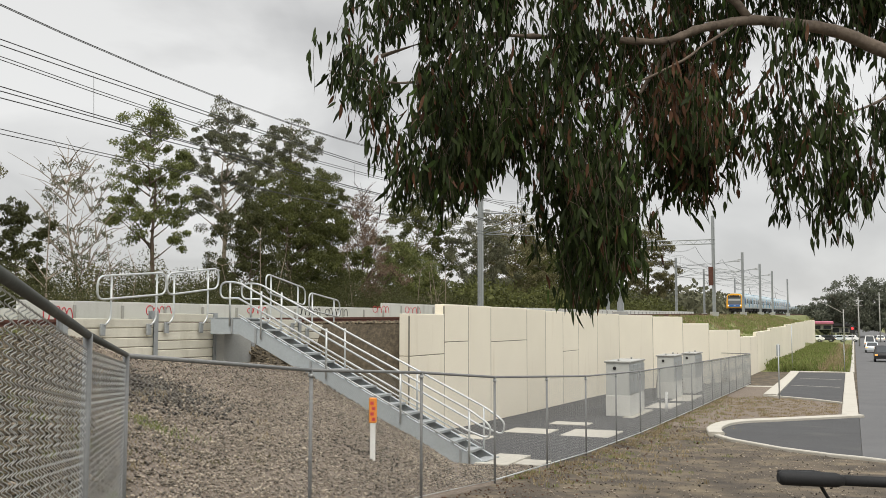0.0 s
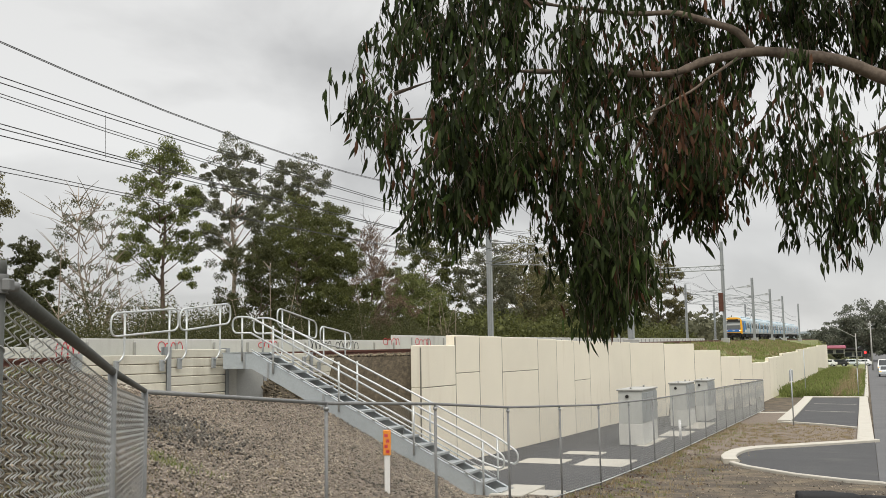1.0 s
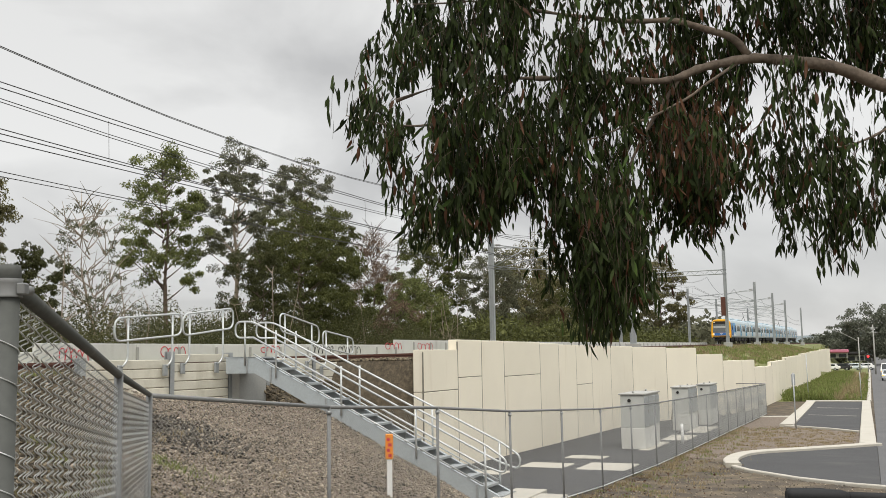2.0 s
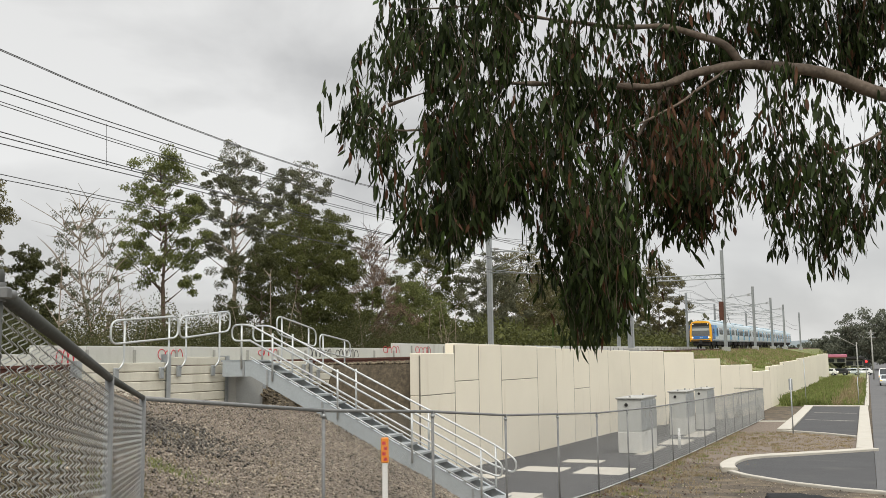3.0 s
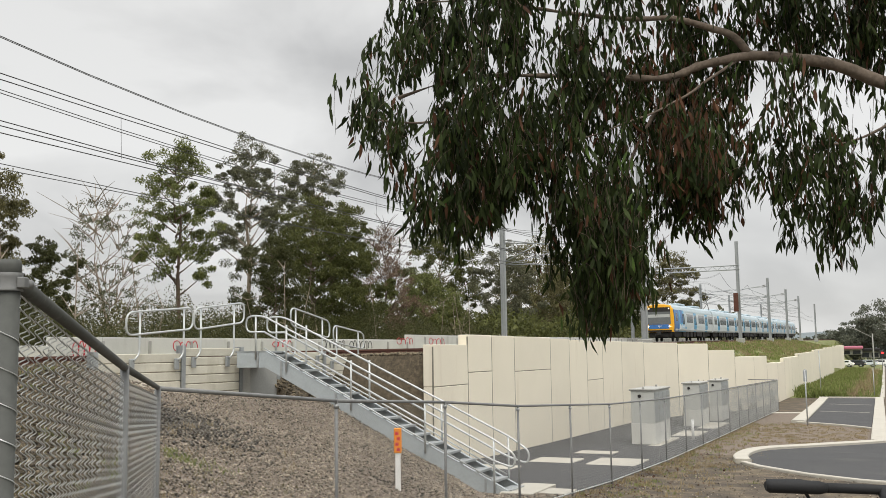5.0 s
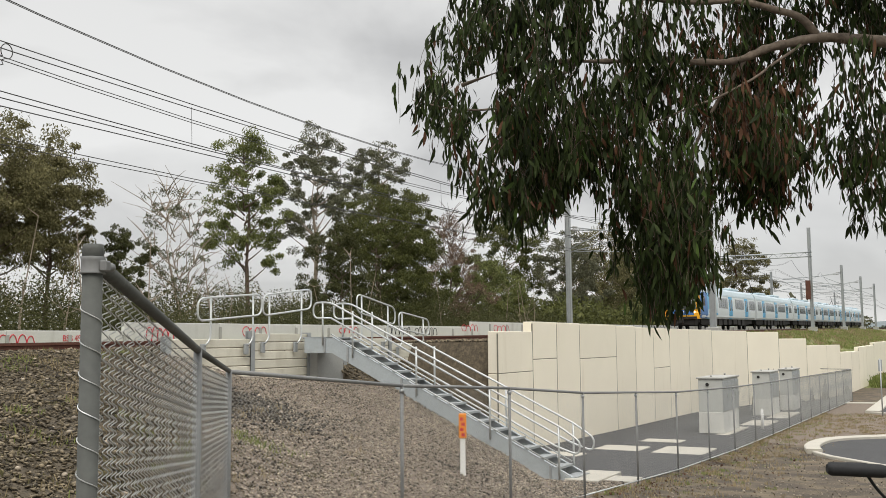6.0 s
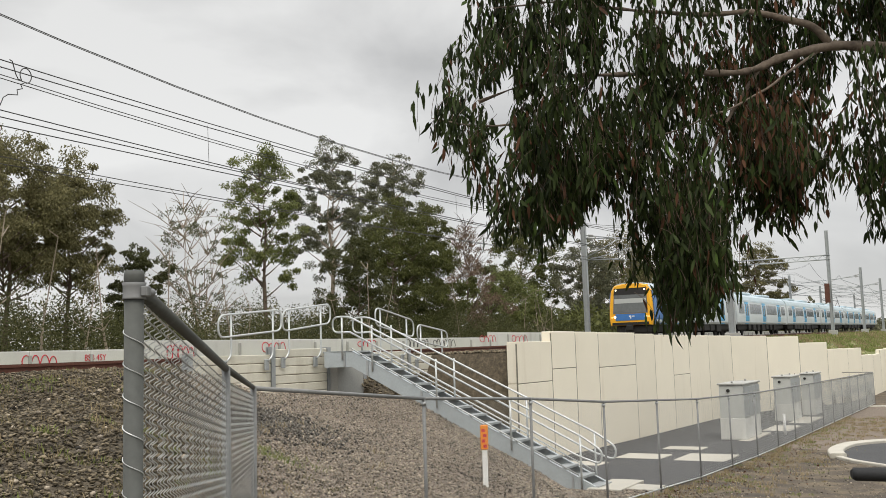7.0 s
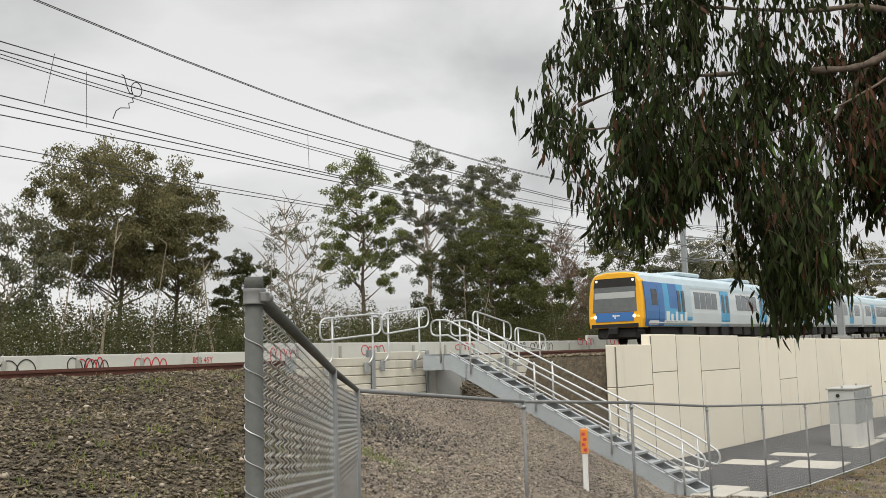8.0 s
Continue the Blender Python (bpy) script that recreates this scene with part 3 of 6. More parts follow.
# ---- low graffiti wall behind the tracks ----
def build_white_wall():
    wall = thing("wall_trackside", "low pale concrete trackside wall with graffiti scrawls", "wall", kind="structure", at=W(-30, 18, 0.5))
    inv = Matrix.Translation(-wall.location)
    s = -34.0
    while s < 150:
        wdt = 2.15 if s < 14.4 else 2.25
        e = s + wdt
        top = interp(s, [-34, 14.3, 14.4, 38, 38.1, 60, 150], [1.6, 1.79, 2.06, 2.14, 2.42, 2.48, 3.1])
        bm = bmesh.new()
        box(bm, at_plan((s + e) / 2, 18.08, top - 0.75), wdt - 0.02, 0.16, 1.5, 0.012)
        bm.transform(inv)
        part("panel", bm, WHITEWALL, wall)
        bm = bmesh.new()
        box(bm, at_plan(e, 17.97, top - 0.80), 0.10, 0.07, 1.36, 0.01)
        bm.transform(inv)
        part("post", bm, GREYCONC, wall)
        s = e
    def scrawl(s0, s1, z0, z1, mat, seed, loops, w=0.017):
        rng = random.Random(seed)
        bm = bmesh.new()
        for q in range(loops):
            a = s0 + (s1 - s0) * q / loops
            b = a + (s1 - s0) / loops * rng.uniform(0.8, 1.25)
            peak = z0 + (z1 - z0) * rng.uniform(0.75, 1.0)
            turn = 2.0 if q == 0 else rng.choice((1.0, 1.0, 1.25))
            pts = []
            for i in range(13):
                u = math.pi * (1 - turn * i / 12)
                pts.append(W((a + b) / 2 + (b - a) / 2 * math.cos(u), 17.994, (z0 + (peak - z0) * max(0.0, math.sin(u))) if turn < 1.5 else (z0 + peak) / 2 + (peak - z0) / 2 * math.sin(u)))
            tube(bm, pts, w, 4)
        bm.transform(inv)
        part("graffiti", bm, mat, wall)
    for s0, s1, z0, z1, mat, seed, n in [(6.2, 7.7, 1.30, 1.72, INK, 1, 3), (8.7, 10.0, 1.28, 1.70, INK, 2, 5), (9.0, 9.9, 1.30, 1.74, RED, 7, 3), (10.9, 12.1, 1.28, 1.70, RED, 3, 4), 
                                      (16.4, 17.6, 1.4, 1.95, RED, 5, 5), (21.2, 22.6, 1.6, 2.0, RED, 6, 4), (31.5, 33.6, 1.7, 2.08, INK, 8, 6), (34, 36.2, 1.7, 2.08, INK, 9, 6), (39, 41, 1.9, 2.3, RED, 10, 4), (43, 45, 1.9, 2.3, RED, 12, 4),
                                      (3.4, 5.2, 1.25, 1.68, RED, 13, 4), (27.5, 29, 1.75, 2.05, RED, 15, 4)]:
        scrawl(s0, s1, z0, z1, mat, seed, n)
    text = bpy.data.curves.new("tag", "FONT")
    text.body, text.size, text.extrude = "BSB 4SY", 0.30, 0.002
    ob = bpy.data.objects.new("tag", text)
    me = bpy.data.meshes.new_from_object(ob)
    bpy.data.objects.remove(ob)
    me.transform(inv @ at_plan(13.05, 17.99, 1.46) @ Matrix.Rotation(radians(90), 4, "X") @ Matrix.Diagonal((0.80, 0.9, 1, 1)))
    me.materials.clear()
    me.materials.append(RED)
    new("graffiti", me).parent = wall


build_white_wall()


# ---- tracks ----
def build_tracks():
    ss = list(np.arange(-60, 60, 4)) + list(np.arange(60, 401, 20))
    for o in (NEAR_TRACK, FAR_TRACK):
        track = thing("railway_track", "rusty steel rails on concrete sleepers in dark ballast", "railway track", "railway tracks", at=W(-60, o, rail_z(-60)))
        inv = Matrix.Translation(-track.location)
        for side in (-0.8, 0.8):
            prof = [(-0.07, -0.17), (0.07, -0.17), (0.07, -0.15), (0.012, -0.13), (0.012, -0.04), (0.036, -0.03), (0.036, 0.0), (-0.036, 0.0), (-0.036, -0.03), (-0.012, -0.04), (-0.012, -0.13), (-0.07, -0.15)]
            bm = bmesh.new()
            prev = None
            for s in ss:
                ring = [bm.verts.new(W(s, o + side + y, rail_z(s) + z)) for y, z in prof]
                if prev:
                    for j in range(12):
                        bm.faces.new((prev[j], prev[(j + 1) % 12], ring[(j + 1) % 12], ring[j]))
                prev = ring
            bmesh.ops.recalc_face_normals(bm, faces=bm.faces[:])
            bm.transform(inv)
            part("rail", bm, RAIL, track)
        me = None
        for i in range(120):
            s = -14 + i * 0.68
            if me is None:
                bm = bmesh.new()
                box(bm, Matrix(), 0.25, 2.6, 0.2, 0.015)
                me = bpy.data.meshes.new("sleeper")
                bm.to_mesh(me)
                bm.free()
                me.materials.append(GREYCONC)
            ob = new("sleeper", me)
            ob.parent = track
            ob.matrix_basis = inv @ at_plan(s, o, rail_z(s) - 0.275)


build_tracks()


# ---- concrete sleeper wall by the stairs ----
def build_sleeper_wall():
    wall = thing("wall_sleeper", "low retaining wall of stacked cream concrete sleepers between steel posts", "wall", kind="structure", at=W(7.6, 8.2, 0.2))
    inv = Matrix.Translation(-wall.location)
    for s0, s1, top, rows in [(7.55, 10.03, 1.46, 6), (10.13, 12.12, 1.58, 7), (13.75, 15.85, 1.46, 7), (15.95, 17.6, 1.32, 6)]:
        for r in range(rows):
            z1 = top - r * 0.2
            bm = bmesh.new()
            box(bm, at_plan((s0 + s1) / 2, 8.26, z1 - 0.1), s1 - s0 + 0.04, 0.09, 0.186, 0.012)
            bm.transform(inv)
            part("sleeper", bm, SLEEPER, wall)
    for s, top in [(7.5, 1.5), (10.08, 1.63), (12.17, 1.6), (13.7, 1.5), (15.9, 1.48), (17.65, 1.35)]:
        bm = bmesh.new()
        box(bm, at_plan(s, 8.17, top - 0.8), 0.13, 0.012, 1.6)
        box(bm, at_plan(s, 8.25, top - 0.8), 0.012, 0.15, 1.6)
        box(bm, at_plan(s, 8.33, top - 0.8), 0.13, 0.012, 1.6)
        bm.transform(inv)
        part("post", bm, GALV, wall)


build_sleeper_wall()


def hand_loop(s0, s1, zt0, zt1, drop, posts, wall_z, label):
    """A looped pipe guardrail on the sleeper wall, its posts cranked in and bolted to the face."""
    rail = thing("guardrail", label, "guardrail", "guardrails on the sleeper wall", at=W(s0, 8.05, zt0))
    inv = Matrix.Translation(-rail.location)
    o = 8.05
    bm = bmesh.new()
    corners = [W(s0, o, zt0), W(s1, o, zt1), W(s1, o, zt1 - drop), W(s0, o, zt0 - drop)]
    tube(bm, rounded(corners, 0.2, 6), 0.022, 8, closed=True)
    bm.transform(inv)
    part("loop", bm, GALVL, rail)
    for s in posts:
        z = zt0 + (zt1 - zt0) * (s - s0) / (s1 - s0)
        bm = bmesh.new()
        path = rounded([W(s, o + 0.045, z), W(s, o + 0.045, wall_z + 0.12), W(s - 0.14, o + 0.06, wall_z - 0.02)], 0.1, 4, closed=False)
        tube(bm, path, 0.022, 8)
        bm.transform(inv)
        part("post", bm, GALVL, rail)
        bm = bmesh.new()
        box(bm, at_plan(s - 0.16, 8.15, wall_z - 0.10), 0.13, 0.05, 0.24, 0.008)
        bm.transform(inv)
        part("bracket", bm, GALV, rail)


hand_loop(8.18, 10.22, 2.29, 2.46, 0.47, (8.62, 9.98), 1.33, "galvanised pipe guardrail loop bolted to a sleeper wall")
hand_loop(10.26, 12.08, 2.44, 2.65, 0.47, (10.55, 11.75), 1.36, "galvanised pipe guardrail loop bolted to a sleeper wall")
hand_loop(14.05, 15.95, 2.62, 2.30, 0.47, (14.35, 15.65), 1.35, "galvanised pipe guardrail loop sloping down from the stairs")
hand_loop(16.15, 17.85, 2.20, 2.0, 0.47, (16.4, 17.6), 1.2, "galvanised pipe guardrail loop sloping down from the stairs")


# ---- steel stairs ----
def build_stairs():
    st = thing("steel_stairs", "galvanised steel stairs with open treads and pipe handrails down the bank", "stairs", at=W(11.8, 1.3, low(11.8)))
    inv = Matrix.Translation(-st.location)
    sA, sB = 11.75, 12.52
    o0, z0, o1, z1 = 1.12, -1.47, 7.20, 1.49
    slope = (z1 - z0) / (o1 - o0)
    def on(s, o, lift):
        return W(s, o, z0 + (o - o0) * slope + lift)
    def put(bm, name, mat, parent=None, label=""):
        bm.transform(inv)
        return part(name, bm, mat, parent or st, label)
    for s in (sA, sB):
        bm = bmesh.new()
        # channel stringer, sloping, then level under the platform
        side = 1 if s == sA else -1
        profile = [(0, 0), (0.075 * side, 0), (0.075 * side, -0.014), (0.014 * side, -0.014), (0.014 * side, -0.366), (0.075 * side, -0.366), (0.075 * side, -0.38), (0, -0.38)]
        prev = None
        for o, z in ((o0 - 0.05, None), (o1, None), (o1 + 0.8, z1)):
            base = z if z is not None else z0 + (o - o0) * slope
            ring = [bm.verts.new(W(s + a, o, base + b)) for a, b in profile]
            if prev:
                for j in range(8):
                    bm.faces.new((prev[j], prev[(j + 1) % 8], ring[(j + 1) % 8], ring[j]))
            else:
                bm.faces.new(ring)
            prev = ring
        bm.faces.new(prev)
        bmesh.ops.recalc_face_normals(bm, faces=bm.faces[:])
        put(bm, "stringer", STRINGER)
        for o in (1.75, 3.75, 5.3, 6.75, 7.4):
            bm = bmesh.new()
            box(bm, at_plan(s - 0.012, o, min(z0 + (o - o0) * slope, z1) - 0.19), 0.03, 0.05, 0.35, 0.004)
            put(bm, "stiffener", GALV)
    steps = 17
    for i in range(steps):
        o = o0 + (o1 - o0) * (i + 0.5) / steps
        z = z0 + (o - o0) * slope - 0.02
        bm = bmesh.new()
        box(bm, at_plan((sA + sB) / 2, o + 0.04, z), sB - sA - 0.03, 0.26, 0.035, 0.004)
        box(bm, at_plan((sA + sB) / 2, o - 0.085, z - 0.005), sB - sA - 0.03, 0.04, 0.05, 0.004)
        put(bm, "tread", GALV)
    bm = bmesh.new()
    box(bm, at_plan((sA + sB) / 2, o1 + 0.42, z1 - 0.02), sB - sA, 0.86, 0.04, 0.004)
    put(bm, "platform", GALV)
    # handrails on both sides
    for s in (sA - 0.03, sB + 0.03):
        top, mid = 0.88, 0.44
        zz = lambda o: z0 + (min(o, o1) - o0) * slope
        bm = bmesh.new()
        high = 7.72
        line = [W(s, o1 + 0.0, z1 + mid), W(s, high, z1 + mid), W(s, high, z1 + top - 0.07), W(s, o1 + 0.05, z1 + top - 0.07),
                W(s, 1.5, zz(1.5) + top), W(s, 1.08, zz(1.5) + top - 0.28), W(s, 1.12, zz(1.5) + mid - 0.1), W(s, 1.6, zz(1.6) + mid), W(s, o1 + 0.02, z1 + mid)]
        tube(bm, rounded(line, 0.17, 5, closed=False), 0.022, 8)
        put(bm, "handrail", GALVL)
        bm = bmesh.new()
        tube(bm, [W(s, 1.6, zz(1.6) + 0.06), W(s, o1, z1 + 0.06)], 0.016, 6)
        put(bm, "kick_rail", GALVL)
        for o in (1.55, 3.1, 4.9, 6.6, 7.45):
            bm = bmesh.new()
            tube(bm, [W(s, o, zz(o) - 0.2), W(s, o, zz(o) + (top if o < 7 else top - 0.08))], 0.022, 8)
            put(bm, "post", GALVL)
    # concrete block and grey column under the platform
    bm = bmesh.new()
    box(bm, at_plan(12.75, 8.12, 0.68), 1.1, 0.36, 1.15, 0.015)
    put(bm, "footing_block", GREYCONC)
    bm = bmesh.new()
    box(bm, at_plan(12.35, 1.05, low(12.3) - 0.02), 1.5, 0.7, 0.2, 0.01)
    put(bm, "landing_slab", KERB)


build_stairs()


# ---- chain-link fence ----
def mesh_panel(a, b, za, zb, h, cell, r, parent, name="chain_mesh", tall=0.0):
    """Zig-zag wires hooked into each other between two posts."""
    length = math.hypot(b[0] - a[0], b[1] - a[1])
    cols, rows = max(2, int(length / cell)), int(h / (tall or cell)) * 2
    sub = 5 if tall else 1
    i = np.arange(cols + 1)[:, None]
    j = np.arange(rows * sub + 1)[None, :] / sub
    wave = np.abs((j % 2) - 1)                       # 1 at even rows, 0 at odd ones
    bent = 0.5 - 0.5 * np.cos(np.pi * wave)
    u = (i + 0.60 * (1 - bent) - 0.05) / (cols + 0.5)
    x = a[0] + (b[0] - a[0]) * u
    y = a[1] + (b[1] - a[1]) * u
    z = za + (zb - za) * u + 0.05 + (h - 0.07) * (1 - j / rows)
    d = Vector((b[0] - a[0], b[1] - a[1])).normalized()
    off = 0.005 * np.cos(np.pi * j) + 0.004 * np.sin(i * 2.3) * np.sin(j * 0.21)
    L = np.stack([x - d.y * off, y + d.x * off, z], axis=-1)
    v, f = wires(L, r)
    v = v - np.array(parent.location)
    return from_arrays(name, v, f, WIRE, parent)


def build_fences():
    # long fence beside the verge
    fence = thing("chain_link_fence", "galvanised chain-link fence with pipe top rail along the railway verge", "fence", "chain-link fences", at=W(0, 0, low(0)))
    base = fence.location.copy()
    stops = [3.0 * k for k in range(0, 10)] + [30.4, 33.2, 36, 39, 42, 45, 48.2, 52.4]
    for k, s in enumerate(stops):
        z = low(s) - 0.0
        bm = bmesh.new()
        top = z + 1.80
        p = W(s, 0, 0) - base
        tube(bm, [(p.x, p.y, z - 0.3 - base.z), (p.x, p.y, top - 0.01 - base.z)], 0.021 if k else 0.028, 10)
        part("post", bm, FPOST, fence)
        if k:
            bm = bmesh.new()
            tube(bm, [(p.x, p.y, top - 0.09 - base.z), (p.x, p.y, top - 0.05 - base.z)], 0.032, 10)
            part("collar", bm, GALV, fence)
    for s0, s1 in zip(stops, stops[1:]):
        a, b = W(s0, 0), W(s1, 0)
        bm = bmesh.new()
        tube(bm, [Vector((a.x, a.y, low(s0) + 1.79)) - base, Vector((b.x, b.y, low(s1) + 1.79)) - base], 0.021, 10)
        part("top_rail", bm, FPOST, fence)
        bm = bmesh.new()
        tube(bm, [Vector((a.x, a.y, low(s0) + 0.06)) - base, Vector((b.x, b.y, low(s1) + 0.06)) - base], 0.016 if s0 > 8 else 0.004, 6)
        part("bottom_rail" if s0 > 8 else "bottom_wire", bm, GALVL, fence)
        c, r = (0.055, 0.0016) if s0 < 12 else (0.06, 0.0021) if s0 < 21 else (0.065, 0.0032) if s0 < 33 else (0.09, 0.006)
        mesh_panel((a.x, a.y), (b.x, b.y), low(s0), low(s1), 1.78, c, r, fence)
    # end return towards the wall
    a, b = W(52.4, 0), W(53.4, 1.75)
    bm = bmesh.new()
    tube(bm, [Vector((a.x, a.y, low(52.4) + 1.79)) - base, Vector((b.x, b.y, low(53.4) + 1.79)) - base], 0.021, 8)
    part("top_rail", bm, FPOST, fence)
    mesh_panel((a.x, a.y), (b.x, b.y), low(52.4), low(53.4), 1.78, 0.1, 0.0032, fence)
    # near return: two bays climbing to a stout end post
    near = thing("chain_link_fence", "weathered chain-link fence climbing to a stout galvanised end post", "fence", "chain-link fences", at=(-1.54, 3.29, -0.15))
    base = near.location.copy()
    pts = [(-1.54, 3.29, -0.15, 1.60), (-2.2, 6.18, -0.46, 1.34), (-2.947, 9.341, -0.67, 1.13)]
    bm = bmesh.new()
    tube(bm, [(0, 0, -0.4), (0, 0, 1.73)], 0.026, 20)
    end = part("end_post", bm, POSTMAT, near, "stout weathered grey steel end post")
    bm = bmesh.new()
    tube(bm, [(0, 0, 1.73), (0, 0, 1.765), (0, 0, 1.778)], [0.0275, 0.0275, 0.025], 20)
    part("cap", bm, POSTMAT, end)
    bm = bmesh.new()
    tube(bm, [(0, 0, 1.700), (0, 0, 1.705), (0, 0, 1.735), (0, 0, 1.745)], [0.033, 0.030, 0.0295, 0.033], 20)
    tube(bm, [(0.02, 0.03, 1.72), (0.03, 0.055, 1.72)], 0.012, 8)
    box(bm, Matrix.Translation((0.035, -0.005, 1.72)), 0.02, 0.03, 0.028, 0.003)
    part("rail_band", bm, FPOST, end, "grey steel band clamp")
    bm = bmesh.new()
    wrap = [(0.0278 * math.cos(a), 0.0278 * math.sin(a), 1.66 - 0.0135 * a) for a in np.arange(0, 115, 0.35)]
    tube(bm, wrap, 0.0016, 4)
    part("lacing_wire", bm, GALVL, end)
    bm = bmesh.new()
    tube(bm, [(pts[1][0] - base.x, pts[1][1] - base.y, pts[1][2] - 0.3 - base.z), (pts[1][0] - base.x, pts[1][1] - base.y, pts[1][3] - base.z)], 0.024, 12)
    part("post", bm, FPOST, near)
    for p, q in zip(pts, pts[1:]):
        bm = bmesh.new()
        tube(bm, [Vector((p[0], p[1], p[3] - 0.012)) - base, Vector((q[0], q[1], q[3] - 0.012)) - base], 0.021, 12)
        part("top_rail", bm, POSTMAT, near)
        mesh_panel((p[0], p[1]), (q[0], q[1]), p[2], q[2], 1.74, 0.074, 0.0022, near, tall=0.038)
    bm = bmesh.new()
    tube(bm, [Vector((p[0], p[1], p[2] + 0.1)) - base for p in pts], 0.003, 4)
    part("bottom_wire", bm, GALVL, near)


build_fences()


# ---- signal cabinets, slabs, marker post ----
def cabinet(s0, s1, o0, o1, top, doors, label):
    z = low(s0) + 0.03
    c = thing("signal_cabinet", label, "cabinet", "signal cabinets", at=W(s0, o0, z))
    inv = Matrix.Translation(-c.location)
    def put(bm, name, mat, parent=None, lab=""):
        bm.transform(inv)
        return part(name, bm, mat, parent or c, lab)
    w, d, h = s1 - s0, o1 - o0, top - z
    mid = at_plan((s0 + s1) / 2, (o0 + o1) / 2, z)
    bm = bmesh.new()
    box(bm, mid @ Matrix.Translation((0, 0, 0.36)), w, d, 0.72, 0.012)
    put(bm, "plinth", WHITEWALL, None, "pale lower plinth")
    bm = bmesh.new()
    box(bm, mid @ Matrix.Translation((0, 0, 0.72 + (h - 0.78) / 2)), w - 0.02, d - 0.02, h - 0.78, 0.012)
    put(bm, "body", CABINET)
    bm = bmesh.new()
    box(bm, mid @ Matrix.Translation((0, 0, h - 0.03)), w + 0.09, d + 0.09, 0.06, 0.015)
    put(bm, "roof", GREYCONC)
    for i in range(doors):
        bm = bmesh.new()
        x = -w / 2 + w * (i + 0.5) / doors
        box(bm, mid @ Matrix.Translation((x, -d / 2 - 0.008, 0.74 + (h - 0.85) / 2)), w / doors - 0.05, 0.03, h - 0.9, 0.008)
        door = put(bm, "door", GALV)
        bm = bmesh.new()
        box(bm, mid @ Matrix.Translation((x + w / doors * 0.36, -d / 2 - 0.035, 0.74 + (h - 0.85) / 2)), 0.03, 0.03, 0.14, 0.004)
        put(bm, "handle", GREYCONC, door)
        for k in range(3):
            bm = bmesh.new()
            box(bm, mid @ Matrix.Translation((x, -d / 2 - 0.028, h - 0.32 - k * 0.06)), w / doors * 0.5, 0.02, 0.025, 0.003)
            put(bm, "louvre", GREYCONC, door)
    bm = bmesh.new()
    tube(bm, [mid @ Vector((-w / 2 - 0.02, 0.1, h - 0.25)), mid @ Vector((-w / 2 + 0.02, 0.1, h - 0.25))], 0.06, 12)
    put(bm, "vent", BLACK)
    for dx in (-w / 2 + 0.2, w / 2 - 0.2):
        bm = bmesh.new()
        tube(bm, [mid @ Vector((dx, 0, h)), mid @ Vector((dx, 0, h + 0.07))], 0.035, 8)
        put(bm, "lifting_eye", GREYCONC)


cabinet(26.6, 29.1, 1.52, 2.36, 0.05, 4, "pale grey steel signal cabinet on a light plinth, louvred doors")
cabinet(36.8, 39.0, 1.75, 2.50, -0.07, 3, "pale grey steel signal cabinet on asphalt by the cream wall")
cabinet(41.2, 43.4, 1.48, 2.08, -0.09, 3, "pale grey steel signal cabinet beside another one")
for s0, s1, o0, o1 in [(12.0, 12.7, 0.12, 1.2), (17.0, 17.8, 3.2, 4.6), (19.4, 20.6, 2.3, 3.6), (19.2, 21.0, 0.5, 1.9), (22.6, 23.4, 2.0, 3.2), (26.1, 29.6, 1.3, 1.72), (31.0, 33.5, 0.9, 1.9), (35.5, 39.2, 0.9, 1.75)]:
    bm = bmesh.new()
    z = low((s0 + s1) / 2)
    box(bm, at_plan((s0 + s1) / 2, (o0 + o1) / 2, z), s1 - s0, o1 - o0, 0.11, 0.012)
    tagged(part("pit_lid", bm, KERB), "pale concrete pit cover set in the asphalt", "pit cover", "pit covers in the yard")


def build_marker():
    z = height(7.4, 1.5)
    m = thing("marker_post", "white marker post with an orange top on the gravel bank", "marker post", at=W(7.4, 1.5, z))
    bm = bmesh.new()
    box(bm, Matrix.Translation((0, 0, 0.25)), 0.085, 0.05, 0.98, 0.006)
    part("post", bm, WHITE, m)
    bm = bmesh.new()
    box(bm, Matrix.Translation((0, 0, 0.80)), 0.125, 0.09, 0.40, 0.012)
    head = part("head", bm, ORANGE, m, "orange warning head")
    for side in (-1,):
        for k in range(4):
            bm = bmesh.new()
            box(bm, Matrix.Translation((-0.012 if k % 2 else 0.012, side * 0.047, 0.66 + k * 0.085)), 0.055, 0.004, 0.05)
            part("lettering_bar", bm, RED, head)


build_marker()
bm = bmesh.new()
tube(bm, [W(29.3, 0.75, low(29) - 0.1), W(29.3, 0.75, low(29) + 0.75)], 0.05, 10)
tagged(part("bollard", bm, WHITE), "short white round bollard in the yard", "bollard")


